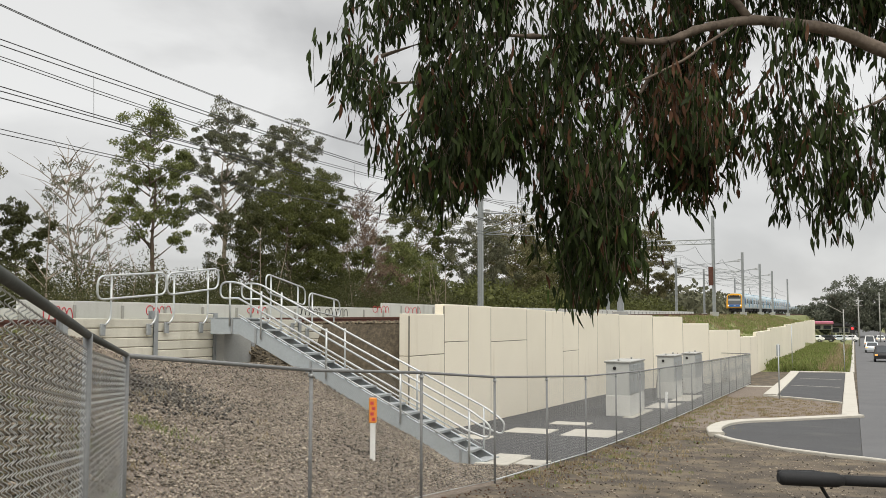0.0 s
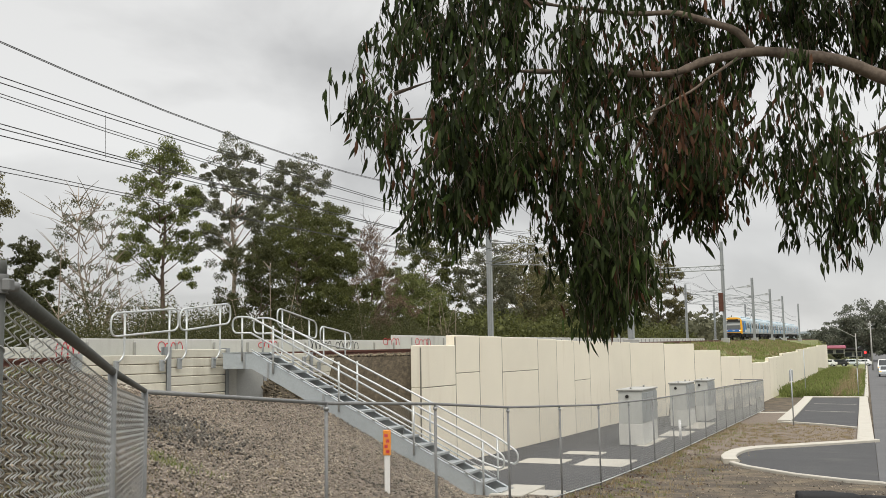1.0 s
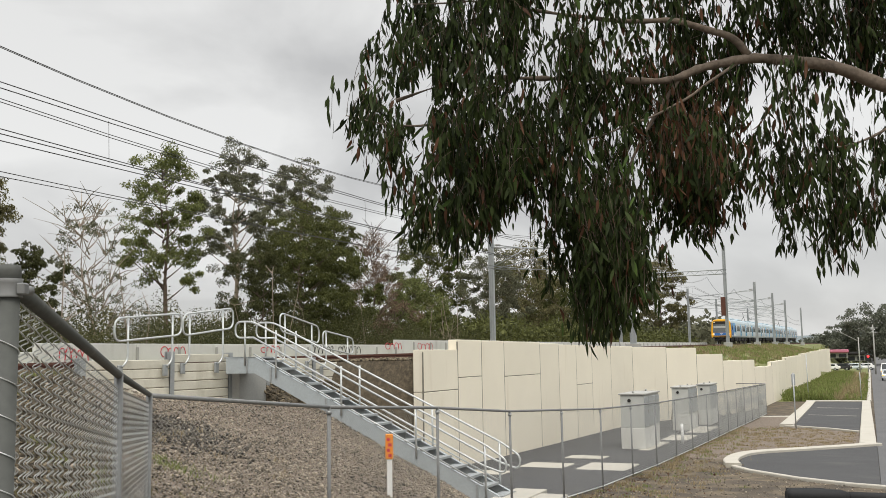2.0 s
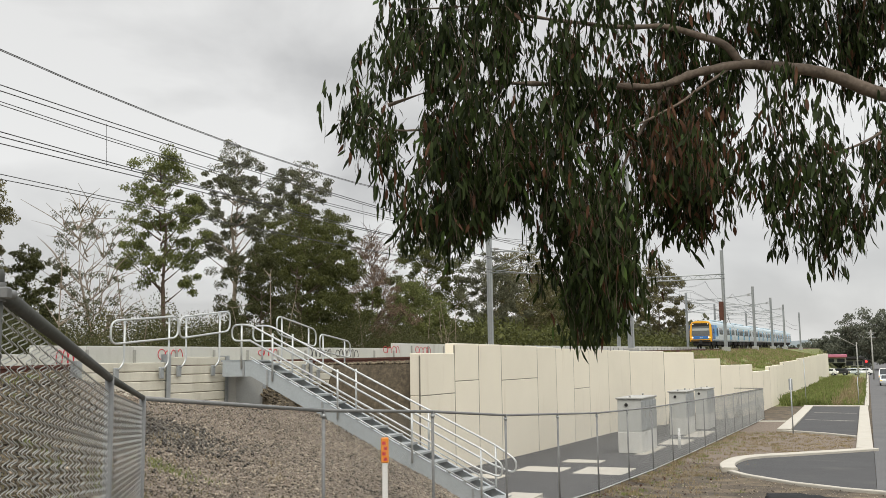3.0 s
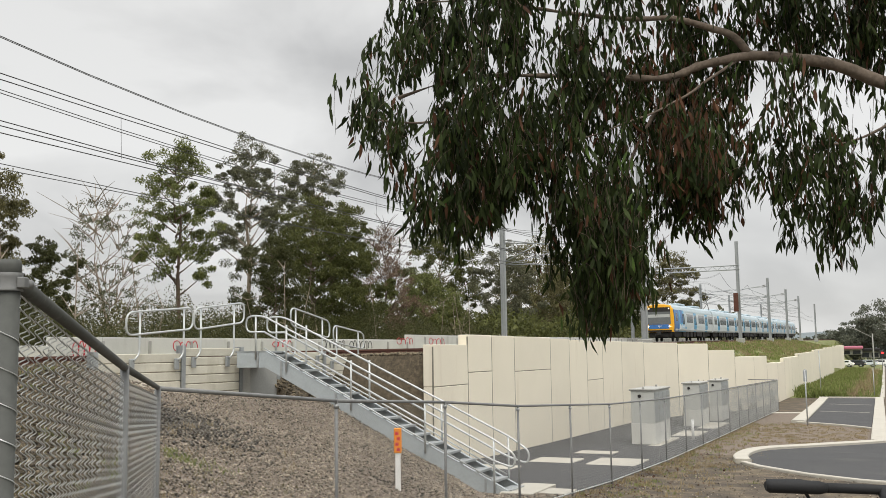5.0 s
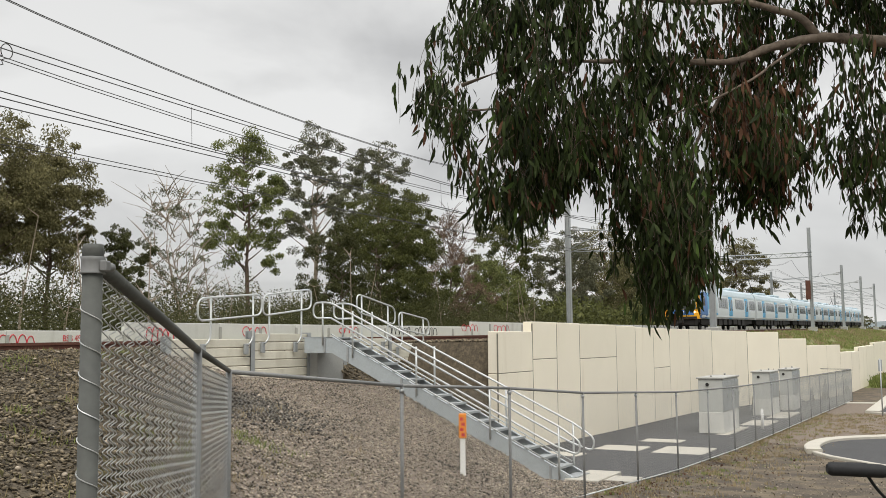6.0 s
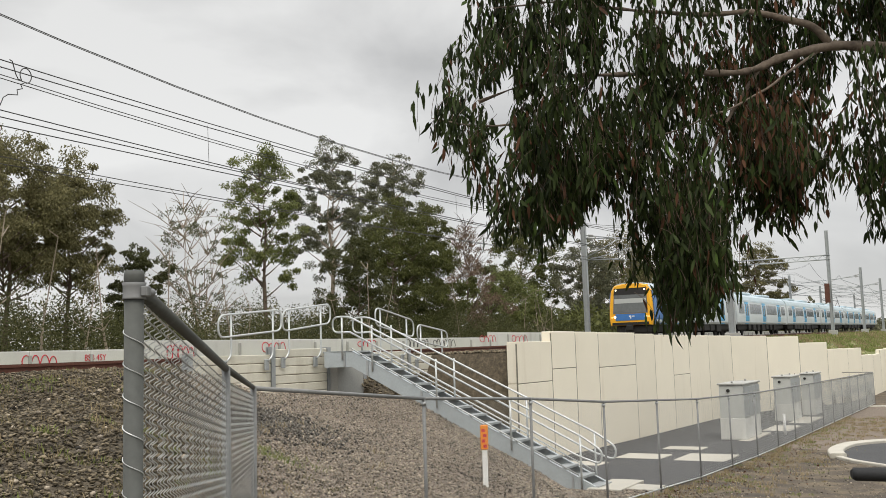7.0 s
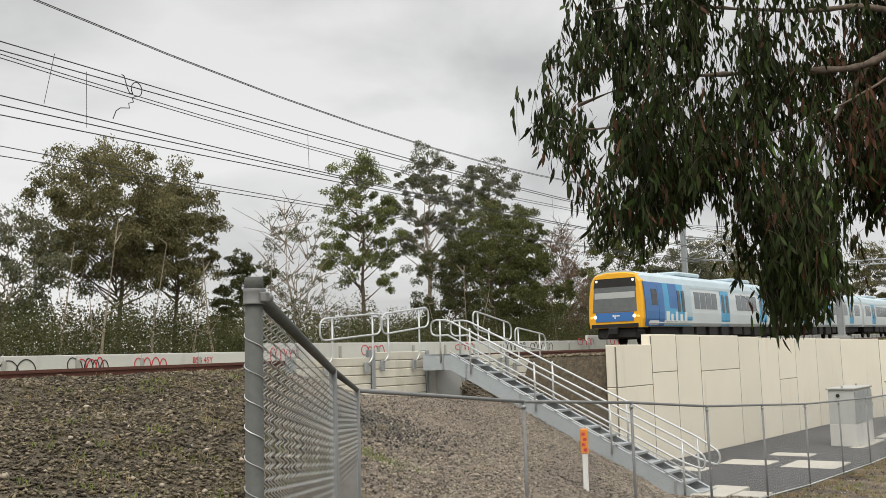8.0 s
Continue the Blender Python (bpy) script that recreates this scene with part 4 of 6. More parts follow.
# ---- overhead line ----
def mast(s, o, h, label, arms=True, side=-1, wide=0.30, signal=False):
    z = height(s, o) if s < 184 else rail_z(s) - 0.3
    m = thing("catenary_mast", label, "catenary mast", "overhead line masts", at=W(s, o, z))
    bm = bmesh.new()
    for dy in (-wide / 2, wide / 2):
        box(bm, RZ @ Matrix.Translation((0, dy, h / 2)), wide * 0.9, 0.02, h)
    box(bm, RZ @ Matrix.Translation((0, 0, h / 2)), 0.016, wide, h)
    part("column", bm, GALV, m)
    bm = bmesh.new()
    box(bm, RZ @ Matrix.Translation((0, 0, 0.15)), 0.8, 0.8, 0.7, 0.03)
    part("footing", bm, GREYCONC, m)
    if arms:
        rz = rail_z(s) - z
        for reach, zt in ((3.2, rz + 6.6), (7.2, rz + 6.4)):
            bm = bmesh.new()
            q = lambda y, zz: RZ @ Vector((0, side * y, zz))
            tube(bm, [q(0.1, zt + 0.5), q(reach, zt)], 0.035, 6)
            tube(bm, [q(0.1, zt - 1.0), q(reach * 0.75, zt + 0.05)], 0.035, 6)
            tube(bm, [q(0.1, zt - 0.95), q(reach, zt - 1.35)], 0.02, 6)
            part("cantilever", bm, GALV, m)
            bm = bmesh.new()
            for k in range(5):
                tube(bm, [q(0.35 + k * 0.07, zt + 0.47 - k * 0.01), q(0.38 + k * 0.07, zt + 0.465 - k * 0.01)], 0.08, 8)
            part("insulator", bm, GREYCONC, m)
    if signal:
        bm = bmesh.new()
        box(bm, RZ @ Matrix.Translation((-0.25, 0.25, 4.2)), 0.3, 0.45, 1.9, 0.02)
        part("signal_head", bm, RAIL, m, "dark red signal head")
    return m


mast(3.0, 17.25, 10.2, "tall grey steel overhead line mast", arms=False)
mast(53, 17.2, 11.0, "tall grey steel overhead line mast with cantilever arms")
mast(52.3, 7.62, 12.0, "tall grey steel overhead line mast behind the cream wall", arms=False, wide=0.34)
mast(94.8, 7.5, 10.5, "grey steel portal mast with a red signal", arms=False, signal=True)
mast(94.8, 18.6, 10.5, "grey steel portal mast", arms=False)
mast(123, 7.5, 8.3, "distant grey steel overhead line mast", arms=True, side=1)
mast(148, 7.5, 8.0, "distant grey steel overhead line mast", arms=True, side=1)
mast(172, 7.5, 7.9, "distant grey steel overhead line mast", arms=True, side=1)
mast(138, 18.6, 8.7, "distant grey steel overhead line mast")
mast(167, 18.6, 8.3, "distant grey steel overhead line mast")
mast(215, 18.6, 8.3, "distant grey steel overhead line mast")
mast(215, 7.5, 8.0, "distant grey steel overhead line mast", arms=False)
bm = bmesh.new()
for dz in (-0.22, 0.22):
    tube(bm, [W(94.8, 7.3, 9.75 + dz), W(94.8, 18.8, 9.75 + dz)], 0.06, 6)
for k in range(22):
    tube(bm, [W(94.8, 7.5 + k * 0.5, 9.53 + 0.44 * (k % 2)), W(94.8, 8.0 + k * 0.5, 9.97 - 0.44 * (k % 2))], 0.025, 5)
tagged(part("portal_beam", bm, GALV), "grey lattice portal beam spanning the tracks between two masts", "portal beam")

SUPPORTS = [-44, 2.0, 53, 94.8, 138, 172, 215, 262]


def line_wire(name, o, z_at, sag, label, r=0.012):
    """A wire that sags a little from mast to mast."""
    bm = bmesh.new()
    pts = []
    for a, b in zip(SUPPORTS, SUPPORTS[1:]):
        for k in range(12):
            t = k / 12
            s = a + (b - a) * t
            pts.append(W(s, o + (0.18 if SUPPORTS.index(a) % 2 else -0.18) * (1 - 2 * t), rail_z(s) + z_at - 4 * sag * t * (1 - t)))
    tube(bm, pts, r, 5)
    return tagged(part(name, bm, CABLE), label, "overhead wire", "overhead wires")


line_wire("contact_wire", 10.5, 5.11, 0.49, "thin dark contact wire over the near track")
line_wire("contact_wire", 10.38, 4.70, 0.16, "thin dark contact wire over the near track")
line_wire("contact_wire", 10.2, 4.84, 0.29, "thin dark contact wire crossing to the near track")
line_wire("messenger_wire", 10.5, 6.14, 0.57, "thin dark messenger wire over the near track")
line_wire("messenger_wire", 10.42, 5.94, 0.46, "thin dark messenger wire over the near track")
line_wire("contact_wire", 14.5, 5.19, 0.38, "thin dark contact wire over the far track")
line_wire("contact_wire", 14.4, 4.89, 0.13, "thin dark contact wire over the far track")
line_wire("messenger_wire", 14.5, 7.46, 0.99, "thin dark messenger wire over the far track")
line_wire("messenger_wire", 14.4, 7.33, 0.98, "thin dark messenger wire over the far track")
line_wire("feeder_wire", 15.9, 9.98, 1.81, "thin dark feeder wire carried on the masts", 0.014)
line_wire("feeder_wire", 15.82, 9.90, 1.80, "thin dark feeder wire carried on the masts", 0.012)


def droppers():
    """Thin ties between the near track's messenger and contact wires."""
    for k in range(15):
        s = 4.1 + 6.3 * k
        q = (s - 2) / 51 if s < 53 else (s - 53) / 41.8
        bow = 4 * q * (1 - q)
        bm = bmesh.new()
        tube(bm, [W(s, 10.4, rail_z(s) + 4.75 - 0.16 * bow), W(s, 10.44, rail_z(s) + 5.94 - 0.46 * bow)], 0.006, 4)
        tagged(part("dropper", bm, CABLE), "thin dropper wire between overhead wires", "dropper", "overhead line droppers")


droppers()
bm = bmesh.new()
tube(bm, [W(3.24, 10.5, 6.41), W(3.41, 10.45, 7.43)], 0.006, 4)
tagged(part("dropper", bm, CABLE), "thin leaning dropper wire between overhead wires", "dropper", "overhead line droppers")
bm = bmesh.new()
coil = [W(4.92, 10.45, 7.37), W(4.98, 10.45, 7.35), W(5.02, 10.45, 7.24), W(5.06, 10.45, 7.12), W(5.12, 10.45, 7.02)]
coil += [W(5.29 + 0.13 * math.sin(a), 10.45, 7.13 + 0.15 * math.cos(a)) for a in np.arange(-2.4, 3.6, 0.3)]
coil += [W(5.18, 10.45, 6.93), W(5.22, 10.45, 6.85), W(5.10, 10.45, 6.80), W(5.12, 10.45, 6.70), W(4.90, 10.45, 6.66), W(4.80, 10.45, 6.58), W(4.73, 10.45, 6.40)]
tube(bm, coil, 0.011, 5)
tagged(part("jumper_cable", bm, CABLE), "looped black jumper cable hanging between overhead wires", "cable")


# ---- hanging gum tree in front ----
def bough(points, r0, r1, n=6):
    """A limb through points, tapering, with a slightly uneven line."""
    pts = rounded(points, 0.35, n, closed=False)
    k = len(pts)
    pts = [p + Vector((noise.noise(p * 4), noise.noise(p * 4 + Vector((7, 0, 0))), noise.noise(p * 4 + Vector((0, 9, 0))))) * 0.02 for p in pts]
    return pts, [r0 + (r1 - r0) * i / (k - 1) * (1 + 0.15 * math.sin(i * 2.1)) for i in range(k)]


# outline of a drooping leaf, in its own length (down) and width
LEAF_V = [(0, 0, 0), (0.42, 0.05, -0.22), (-0.42, 0.05, -0.22), (0.5, 0.10, -0.5), (-0.5, 0.10, -0.5), (0.24, 0.02, -0.8), (-0.3, 0.02, -0.8), (-0.12, -0.08, -1.0)]
LEAF_F = [(0, 2, 1), (1, 2, 3), (2, 4, 3), (3, 4, 5), (4, 6, 5), (5, 6, 7)]


def leaf_mesh(name, places, downs, lengths, widths, mat, parent):
    n = len(places)
    side = unit(np.cross(downs, RNG.normal(size=(n, 3))))
    face = np.cross(downs, side)
    curl = RNG.uniform(-1, 1, n)[:, None]
    v, f = many(LEAF_V, LEAF_F, places - np.array(parent.location if parent.parent is None else (0, 0, 0)), side * widths[:, None], face * lengths[:, None] * curl, -downs * lengths[:, None])
    return from_arrays(name, v, f, mat, parent)


def build_gum():
    rx, ry = 4.6, 7.6
    tree = thing("gum_tree", "large eucalyptus with drooping strings of dark narrow leaves", "tree", at=(rx, ry, -0.75))
    base = Vector(tree.location)
    bm = bmesh.new()
    pts, rad = bough([Vector((0, 0, -0.3)), Vector((-0.1, 0, 1.2)), Vector((0.05, 0.1, 2.6)), Vector((0.3, 0.1, 4.6)), Vector((0.2, 0.3, 7.0)), Vector((0.5, 0.2, 9.5))], 0.26, 0.07)
    tube(bm, pts, rad, 12)
    part("trunk", bm, BARK, tree)
    limbs = [
        ([(4.5, 7.5, 1.9), (3.4, 6.8, 2.55), (2.29, 6.5, 2.96), (1.99, 6.5, 3.05), (1.72, 6.5, 3.12), (1.45, 6.5, 3.15), (1.17, 6.5, 3.11), (0.96, 6.5, 3.02), (0.56, 6.5, 3.02), (0.1, 6.6, 3.08), (-0.35, 6.5, 3.02), (-0.7, 6.5, 2.9)], 0.050, 0.007),
        ([(1.41, 6.5, 3.16), (1.32, 6.5, 3.28), (1.12, 6.5, 3.35), (0.98, 6.5, 3.39), (0.71, 6.5, 3.37), (0.36, 6.5, 3.41), (-0.2, 6.6, 3.55), (-0.6, 6.5, 3.5)], 0.026, 0.006),
        ([(4.7, 7.7, 4.0), (3.2, 7.2, 4.1), (1.9, 7.0, 3.95), (0.8, 6.9, 4.05), (-0.2, 6.9, 3.9)], 0.06, 0.01),
        ([(4.7, 7.7, 4.9), (3.4, 6.6, 4.6), (2.3, 6.2, 4.4), (1.3, 6.1, 4.3), (0.2, 6.2, 4.3)], 0.055, 0.01),
        ([(2.6, 6.6, 2.9), (2.3, 6.45, 2.75), (2.0, 6.4, 2.6), (1.75, 6.4, 2.55)], 0.012, 0.004),
        ([(1.35, 6.5, 3.12), (1.05, 6.4, 2.9), (0.7, 6.4, 2.72), (0.3, 6.45, 2.6), (-0.3, 6.5, 2.62)], 0.009, 0.003),
        ([(1.0, 6.5, 3.05), (0.8, 6.6, 2.75), (0.62, 6.6, 2.3), (0.5, 6.6, 1.8)], 0.014, 0.004),
        ([(0.0, 6.6, 3.06), (-0.35, 6.4, 2.75), (-0.65, 6.4, 2.72), (-0.99, 6.45, 2.80)], 0.012, 0.003),
        ([(5.0, 7.8, 5.5), (5.6, 8.6, 6.2), (6.4, 9.6, 6.4), (7.3, 10.5, 6.0)], 0.08, 0.015),
        ([(4.8, 7.6, 6.4), (4.2, 6.8, 7.2), (3.8, 5.8, 7.4), (3.6, 4.9, 7.0)], 0.07, 0.015),
    ]
    for line, r0, r1 in limbs:
        bm = bmesh.new()
        pts, rad = bough([Vector(p) - base for p in line], r0, r1)
        tube(bm, pts, rad, 8)
        part("limb", bm, BRANCH, tree)
    # the crown's lower edge along its spread, thin places and gaps in it as (x, z, reach, reach, how much)
    EX = [-1.0, -0.86, -0.78, -0.67, -0.55, -0.4, -0.24, -0.11, 0.01, 0.13, 0.17, 0.26, 0.37, 0.46, 0.55, 0.62, 0.67, 0.74, 0.8, 0.92, 1.02, 1.1, 1.14, 1.23, 1.32, 1.37, 1.48, 1.57, 1.64, 1.82, 1.91, 2.02, 2.12, 2.3, 2.8, 4.2]
    EZ = [2.42, 2.35, 2.19, 1.97, 1.85, 1.95, 1.78, 1.99, 2.11, 2.06, 1.52, 1.51, 1.38, 1.20, 1.31, 1.51, 1.36, 1.64, 1.92, 2.07, 1.96, 1.9, 1.76, 1.83, 1.93, 1.72, 2.09, 1.92, 1.77, 1.89, 1.72, 1.70, 1.98, 2.15, 2.3, 2.6]
    GAPS = [(0.02, 3.22, 0.14, 0.10, 0.45), (0.39, 3.16, 0.09, 0.12, 0.35), (0.95, 3.24, 0.18, 0.10, 0.45), (1.29, 2.97, 0.16, 0.12, 0.5), (1.62, 2.90, 0.17, 0.14, 0.5), (1.38, 2.45, 0.06, 0.32, 0.6),
            (2.05, 2.66, 0.30, 0.22, 1.0), (1.80, 2.45, 0.07, 0.35, 0.6), (1.50, 2.30, 0.08, 0.2, 0.4), (0.02, 1.98, 0.20, 0.16, 0.6), (0.16, 1.7, 0.10, 0.25, 0.5), (0.95, 2.0, 0.2, 0.12, 0.4)]
    DENSE = [(-0.25, 2.40, 0.30, 0.32, 0.55), (0.28, 2.50, 0.28, 0.30, 0.5), (-0.45, 3.25, 0.25, 0.4, 0.5), (1.05, 2.42, 0.22, 0.25, 0.4), (1.95, 3.38, 0.45, 0.18, 0.7), (0.56, 1.75, 0.15, 0.4, 0.5)]
    rng = random.Random(11)
    P, D, Ln, Wd, kind = [], [], [], [], []
    strands = []
    made = 0
    pending = []
    for tries in range(200000):
        if made >= 3700:
            break
        if not pending:
            # a new spray of strands hanging from one twig
            x = rng.uniform(-0.95, 2.75) if rng.random() < 0.96 else rng.uniform(2.6, 4.1)
            tail = rng.random() < 0.04
            if tail:
                x = rng.gauss(0.52, 0.10)
            z_low = interp(x, EX, EZ)
            left = interp(x, [-0.96, -0.84, -0.74, -0.66, -0.60], [0.12, 0.25, 0.5, 1.7, 2.3])
            z_end = z_low + (min(left, 2.3) * rng.random() if rng.random() < 0.78 else 0.22 * rng.random() * min(1, left))
            if tail:
                z_end = z_low + 0.7 * rng.random() ** 1.3
            zm = z_end + 0.17
            keep = 0.52 + 0.95 * noise.noise(Vector((x * 5.2, zm * 4.2, 1.0))) + 0.22 * smooth(0.5, -0.1, x)
            keep -= sum(h * math.exp(-((x - gx) / rx_) ** 2 - ((zm - gz) / rz_) ** 2) for gx, gz, rx_, rz_, h in GAPS)
            keep += sum(h * math.exp(-((x - gx) / rx_) ** 2 - ((zm - gz) / rz_) ** 2) for gx, gz, rx_, rz_, h in DENSE)
            if x > 1.2:
                keep -= 0.12 * smooth(1.2, 1.5, x) * smooth(3.05, 2.85, zm)
            if x < -0.6:
                keep *= 0.15 if zm < 2.95 else 0.7
            if rng.random() > keep:
                continue
            yc = 6.5 + rng.gauss(0, 0.34)
            if x > 0.8 and 2.75 < zm < 3.4:
                yc = 6.62 + abs(rng.gauss(0, 0.3))
            wide = rng.uniform(0.025, 0.075)
            for k in range(rng.randrange(5, 15)):
                pending.append((x + rng.gauss(0, wide), z_end + abs(rng.gauss(0, 0.12)), yc + rng.gauss(0, wide)))
        x, z_end, y = pending.pop()
        z_low = interp(x, EX, EZ)
        made += 1
        length = rng.uniform(0.22, 0.6)
        if z_end < z_low + 0.12:
            length = rng.uniform(0.3, 0.55)
        lean = rng.uniform(-0.14, 0.14)
        if x < -0.35:
            lean, length = abs(lean), min(length, 0.34)
        top = Vector((x + lean, y + rng.uniform(-0.15, 0.15), z_end + length))
        end = Vector((x, y, z_end + 0.11))
        bend = (top + end) / 2 + Vector((-lean * 0.25, 0, 0.05))
        line = [top * (1 - t) ** 2 + bend * 2 * t * (1 - t) + end * t * t for t in (0, 0.25, 0.5, 0.75, 1)]
        strands.append([tuple(p - base) for p in line])
        n = int(length / 0.055) + 3
        red = math.exp(-((x - 1.0) ** 2 / 0.10 + (z_end - 2.5) ** 2 / 0.25))
        fresh = 0.03 if not (0.45 < x < 0.75 and 2.1 < z_end < 2.4) else 0.22
        for i in range(n):
            t = rng.uniform(0.02, 1)
            p = top * (1 - t) ** 2 + bend * 2 * t * (1 - t) + end * t * t
            swing = rng.uniform(0, 6.283)
            out = abs(rng.gauss(0, 0.46))
            P.append(p + Vector((rng.gauss(0, 0.02), rng.gauss(0, 0.03), 0)))
            D.append((math.cos(swing) * out, math.sin(swing) * out, -1))
            Ln.append(rng.uniform(0.055, 0.122))
            Wd.append(rng.uniform(0.013, 0.025))
            r = rng.random()
            kind.append(1 if r < 0.05 + 0.38 * red else 2 if r > 1 - fresh else 0)
    P, D, Ln, Wd, kind = (np.array(a, float) for a in (P, D, Ln, Wd, kind))
    D = unit(D)
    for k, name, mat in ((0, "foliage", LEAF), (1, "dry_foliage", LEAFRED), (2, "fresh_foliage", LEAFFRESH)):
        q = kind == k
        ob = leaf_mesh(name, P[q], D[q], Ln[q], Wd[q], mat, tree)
        tagged(ob, "" if k == 0 else "reddish dry leaves" if k == 1 else "fresh light green leaves", kind="stuff")
    v, f = wires(np.array(strands), 0.0015)
    tagged(from_arrays("brushwood", v, f, BARKDARK, tree), kind="stuff")
    # upper crown, out of the way of the view
    n = 5000
    th, u = RNG.uniform(0, 2 * math.pi, n), RNG.uniform(0.3, 1, n) ** 0.5
    c = np.stack([5.2 + 3.4 * u * np.cos(th), 8.0 + 3.6 * u * np.sin(th), RNG.uniform(5.2, 9.6, n)], 1)
    c[:, :2] = np.array([5.2, 8.0]) + (c[:, :2] - [5.2, 8.0]) * np.sqrt(np.clip(1 - ((c[:, 2:3] - 7.2) / 2.9) ** 2, 0.05, 1))
    dn = unit(np.stack([RNG.normal(0, 0.4, n), RNG.normal(0, 0.4, n), -np.ones(n)], 1))
    tagged(leaf_mesh("upper_foliage", c, dn, RNG.uniform(0.2, 0.34, n), RNG.uniform(0.05, 0.09, n), LEAF, tree), kind="stuff")


build_gum()


# ---- trees behind the railway ----
def tree(s, o, z0, h, spread, crown_low, look_name, seed, clumps=26, leaves=5200, bark=BARK, lean=0.0, name="gum_tree", label="", bare=0.0, leaf=0.17, group="trees behind the railway", shape=1.0, flat=0.62):
    """A tapered trunk, forking limbs, and a crown of leaf clumps at the limbs' ends with gaps between."""
    rng = random.Random(seed)
    nr = np.random.default_rng(seed)
    root = W(s, o, z0)
    ob = thing(name, label, "tree", group, at=root)
    tr = max(0.08, h * 0.0125)
    top = Vector((lean * h, rng.uniform(-0.05, 0.05) * h, h * 0.9))
    fork = h * crown_low
    bm = bmesh.new()
    mid = Vector((lean * h * 0.35 + rng.uniform(-0.2, 0.2), rng.uniform(-0.2, 0.2), fork))
    pts, rad = bough([Vector((0, 0, -0.4)), Vector((rng.uniform(-0.15, 0.15), 0, fork * 0.5)), mid, (mid + top) / 2 + Vector((rng.uniform(-0.4, 0.4), rng.uniform(-0.4, 0.4), 0)), top], tr, tr * 0.16)
    tube(bm, pts, rad, 8)
    part("trunk", bm, bark, ob)
    tips = []
    for k in range(clumps):
        limbs = bmesh.new()
        f = (k + rng.random()) / clumps
        zc = fork + (h - fork) * f
        prof = math.sin(math.pi * min(1, (0.16 + 0.84 * f) ** shape)) ** 0.6
        a = k * 2.399 + rng.uniform(-0.5, 0.5)
        r = spread * prof * rng.uniform(0.45, 1.0)
        t = min(1, max(0, (zc - 0.8 - r * 0.5) / (h * 0.9)))
        start = mid * 0 + Vector((top.x * t ** 1.2, top.y * t, max(fork * 0.75, zc - 0.3 - r * 0.65)))
        tip = Vector((start.x + math.cos(a) * r, start.y + math.sin(a) * r, zc))
        bend = (start + tip) / 2 + Vector((0, 0, -0.12 * r))
        line = [start * (1 - q) ** 2 + bend * 2 * q * (1 - q) + tip * q * q for q in (0, 0.35, 0.7, 1)]
        tube(limbs, line, [tr * 0.36, tr * 0.24, tr * 0.14, 0.015], 5)
        tips.append((tip, r))
        if bare:
            for j in range(7):
                e = tip + Vector((rng.gauss(0, 0.9), rng.gauss(0, 0.9), rng.uniform(0.1, 1.4)))
                st = line[rng.randrange(1, 4)]
                tube(limbs, [st, (st + e) / 2 + Vector((0, 0, 0.15)), e], [0.03, 0.02, 0.008], 4)
        part("limb", limbs, bark, ob)
    n = int(leaves * 3.1 * (1 - bare))
    leaf *= 0.60
    if n:
        w = np.array([0.5 + r for _, r in tips])
        pick = nr.choice(len(tips), n, p=w / w.sum())
        size = spread * 0.21
        sub = 6
        puffs = np.array([tuple(t) for t, _ in tips])[:, None, :] + nr.normal(0, 1, (len(tips), sub, 3)) * np.array([size, size, size * 0.75]) * 0.95
        big = nr.uniform(0.45, 1.15, (len(tips), sub))
        q = nr.integers(0, sub, n)
        c = puffs[pick, q]
        g = unit(nr.normal(size=(n, 3))) * nr.random((n, 1)) ** 0.42 * 0.92
        c = c + g * np.array([size, size, size * flat]) * big[pick, q][:, None]
        c[:, 2] -= 0.25 * size * nr.random(n) ** 3
        d = unit(np.stack([nr.normal(0, 0.7, n), nr.normal(0, 0.7, n), -np.ones(n) * 0.7], 1))
        side = unit(np.cross(d, nr.normal(size=(n, 3))))
        ln = nr.uniform(0.7, 1.3, n)[:, None] * leaf
        v, f = many([(-0.5, 0, 0), (0.5, 0, 0.1), (0.35, 0, -1), (-0.35, 0, -0.9)], [(0, 1, 2, 3)], c, side * ln * 0.5, side * 0, -d * ln)
        tagged(from_arrays("crown", v, f, TREE_MIX[look_name], ob), kind="stuff")
    return ob


G1 = "gum tree with a broad uneven olive-green crown behind the tracks"
tree(19.0, 30, 0.6, 10.3, 3.5, 0.44, "olive", 1, 46, 17000, BARKDARK, -0.02, label="broad dark olive gum tree with a domed crown", leaf=0.17)
tree(22.8, 31, 0.6, 9.6, 2.5, 0.5, "olive", 21, 30, 9000, BARKDARK, 0.02, label="olive gum tree leaning out of a thicket", leaf=0.17)
tree(13.0, 29, 0.6, 6.9, 2.2, 0.35, "grey", 2, 24, 4200, BARK, label="thin grey-green gum tree with a pale trunk")
tree(25.4, 29, 0.6, 6.2, 1.5, 0.2, "dark", 3, 22, 5200, BARKDARK, label="dark green bushy tree in a thicket", name="bushy_tree")
tree(32.3, 31.5, 0.6, 9.6, 2.0, 0.32, "grey", 4, 15, 2600, BARK, -0.10, label="half-bare tree with thin pale branches", bare=0.55, name="half_bare_tree")
tree(37.8, 32, 0.6, 13.4, 2.6, 0.42, "bright", 5, 26, 7000, BARKDARK, -0.02, label="slender light green gum tree with open layered crown", leaf=0.19)
tree(47.5, 34, 0.6, 15.8, 2.8, 0.46, "grey", 6, 30, 8500, BARK, 0.0, label="tall grey-green gum tree with a pale forked trunk", leaf=0.2)
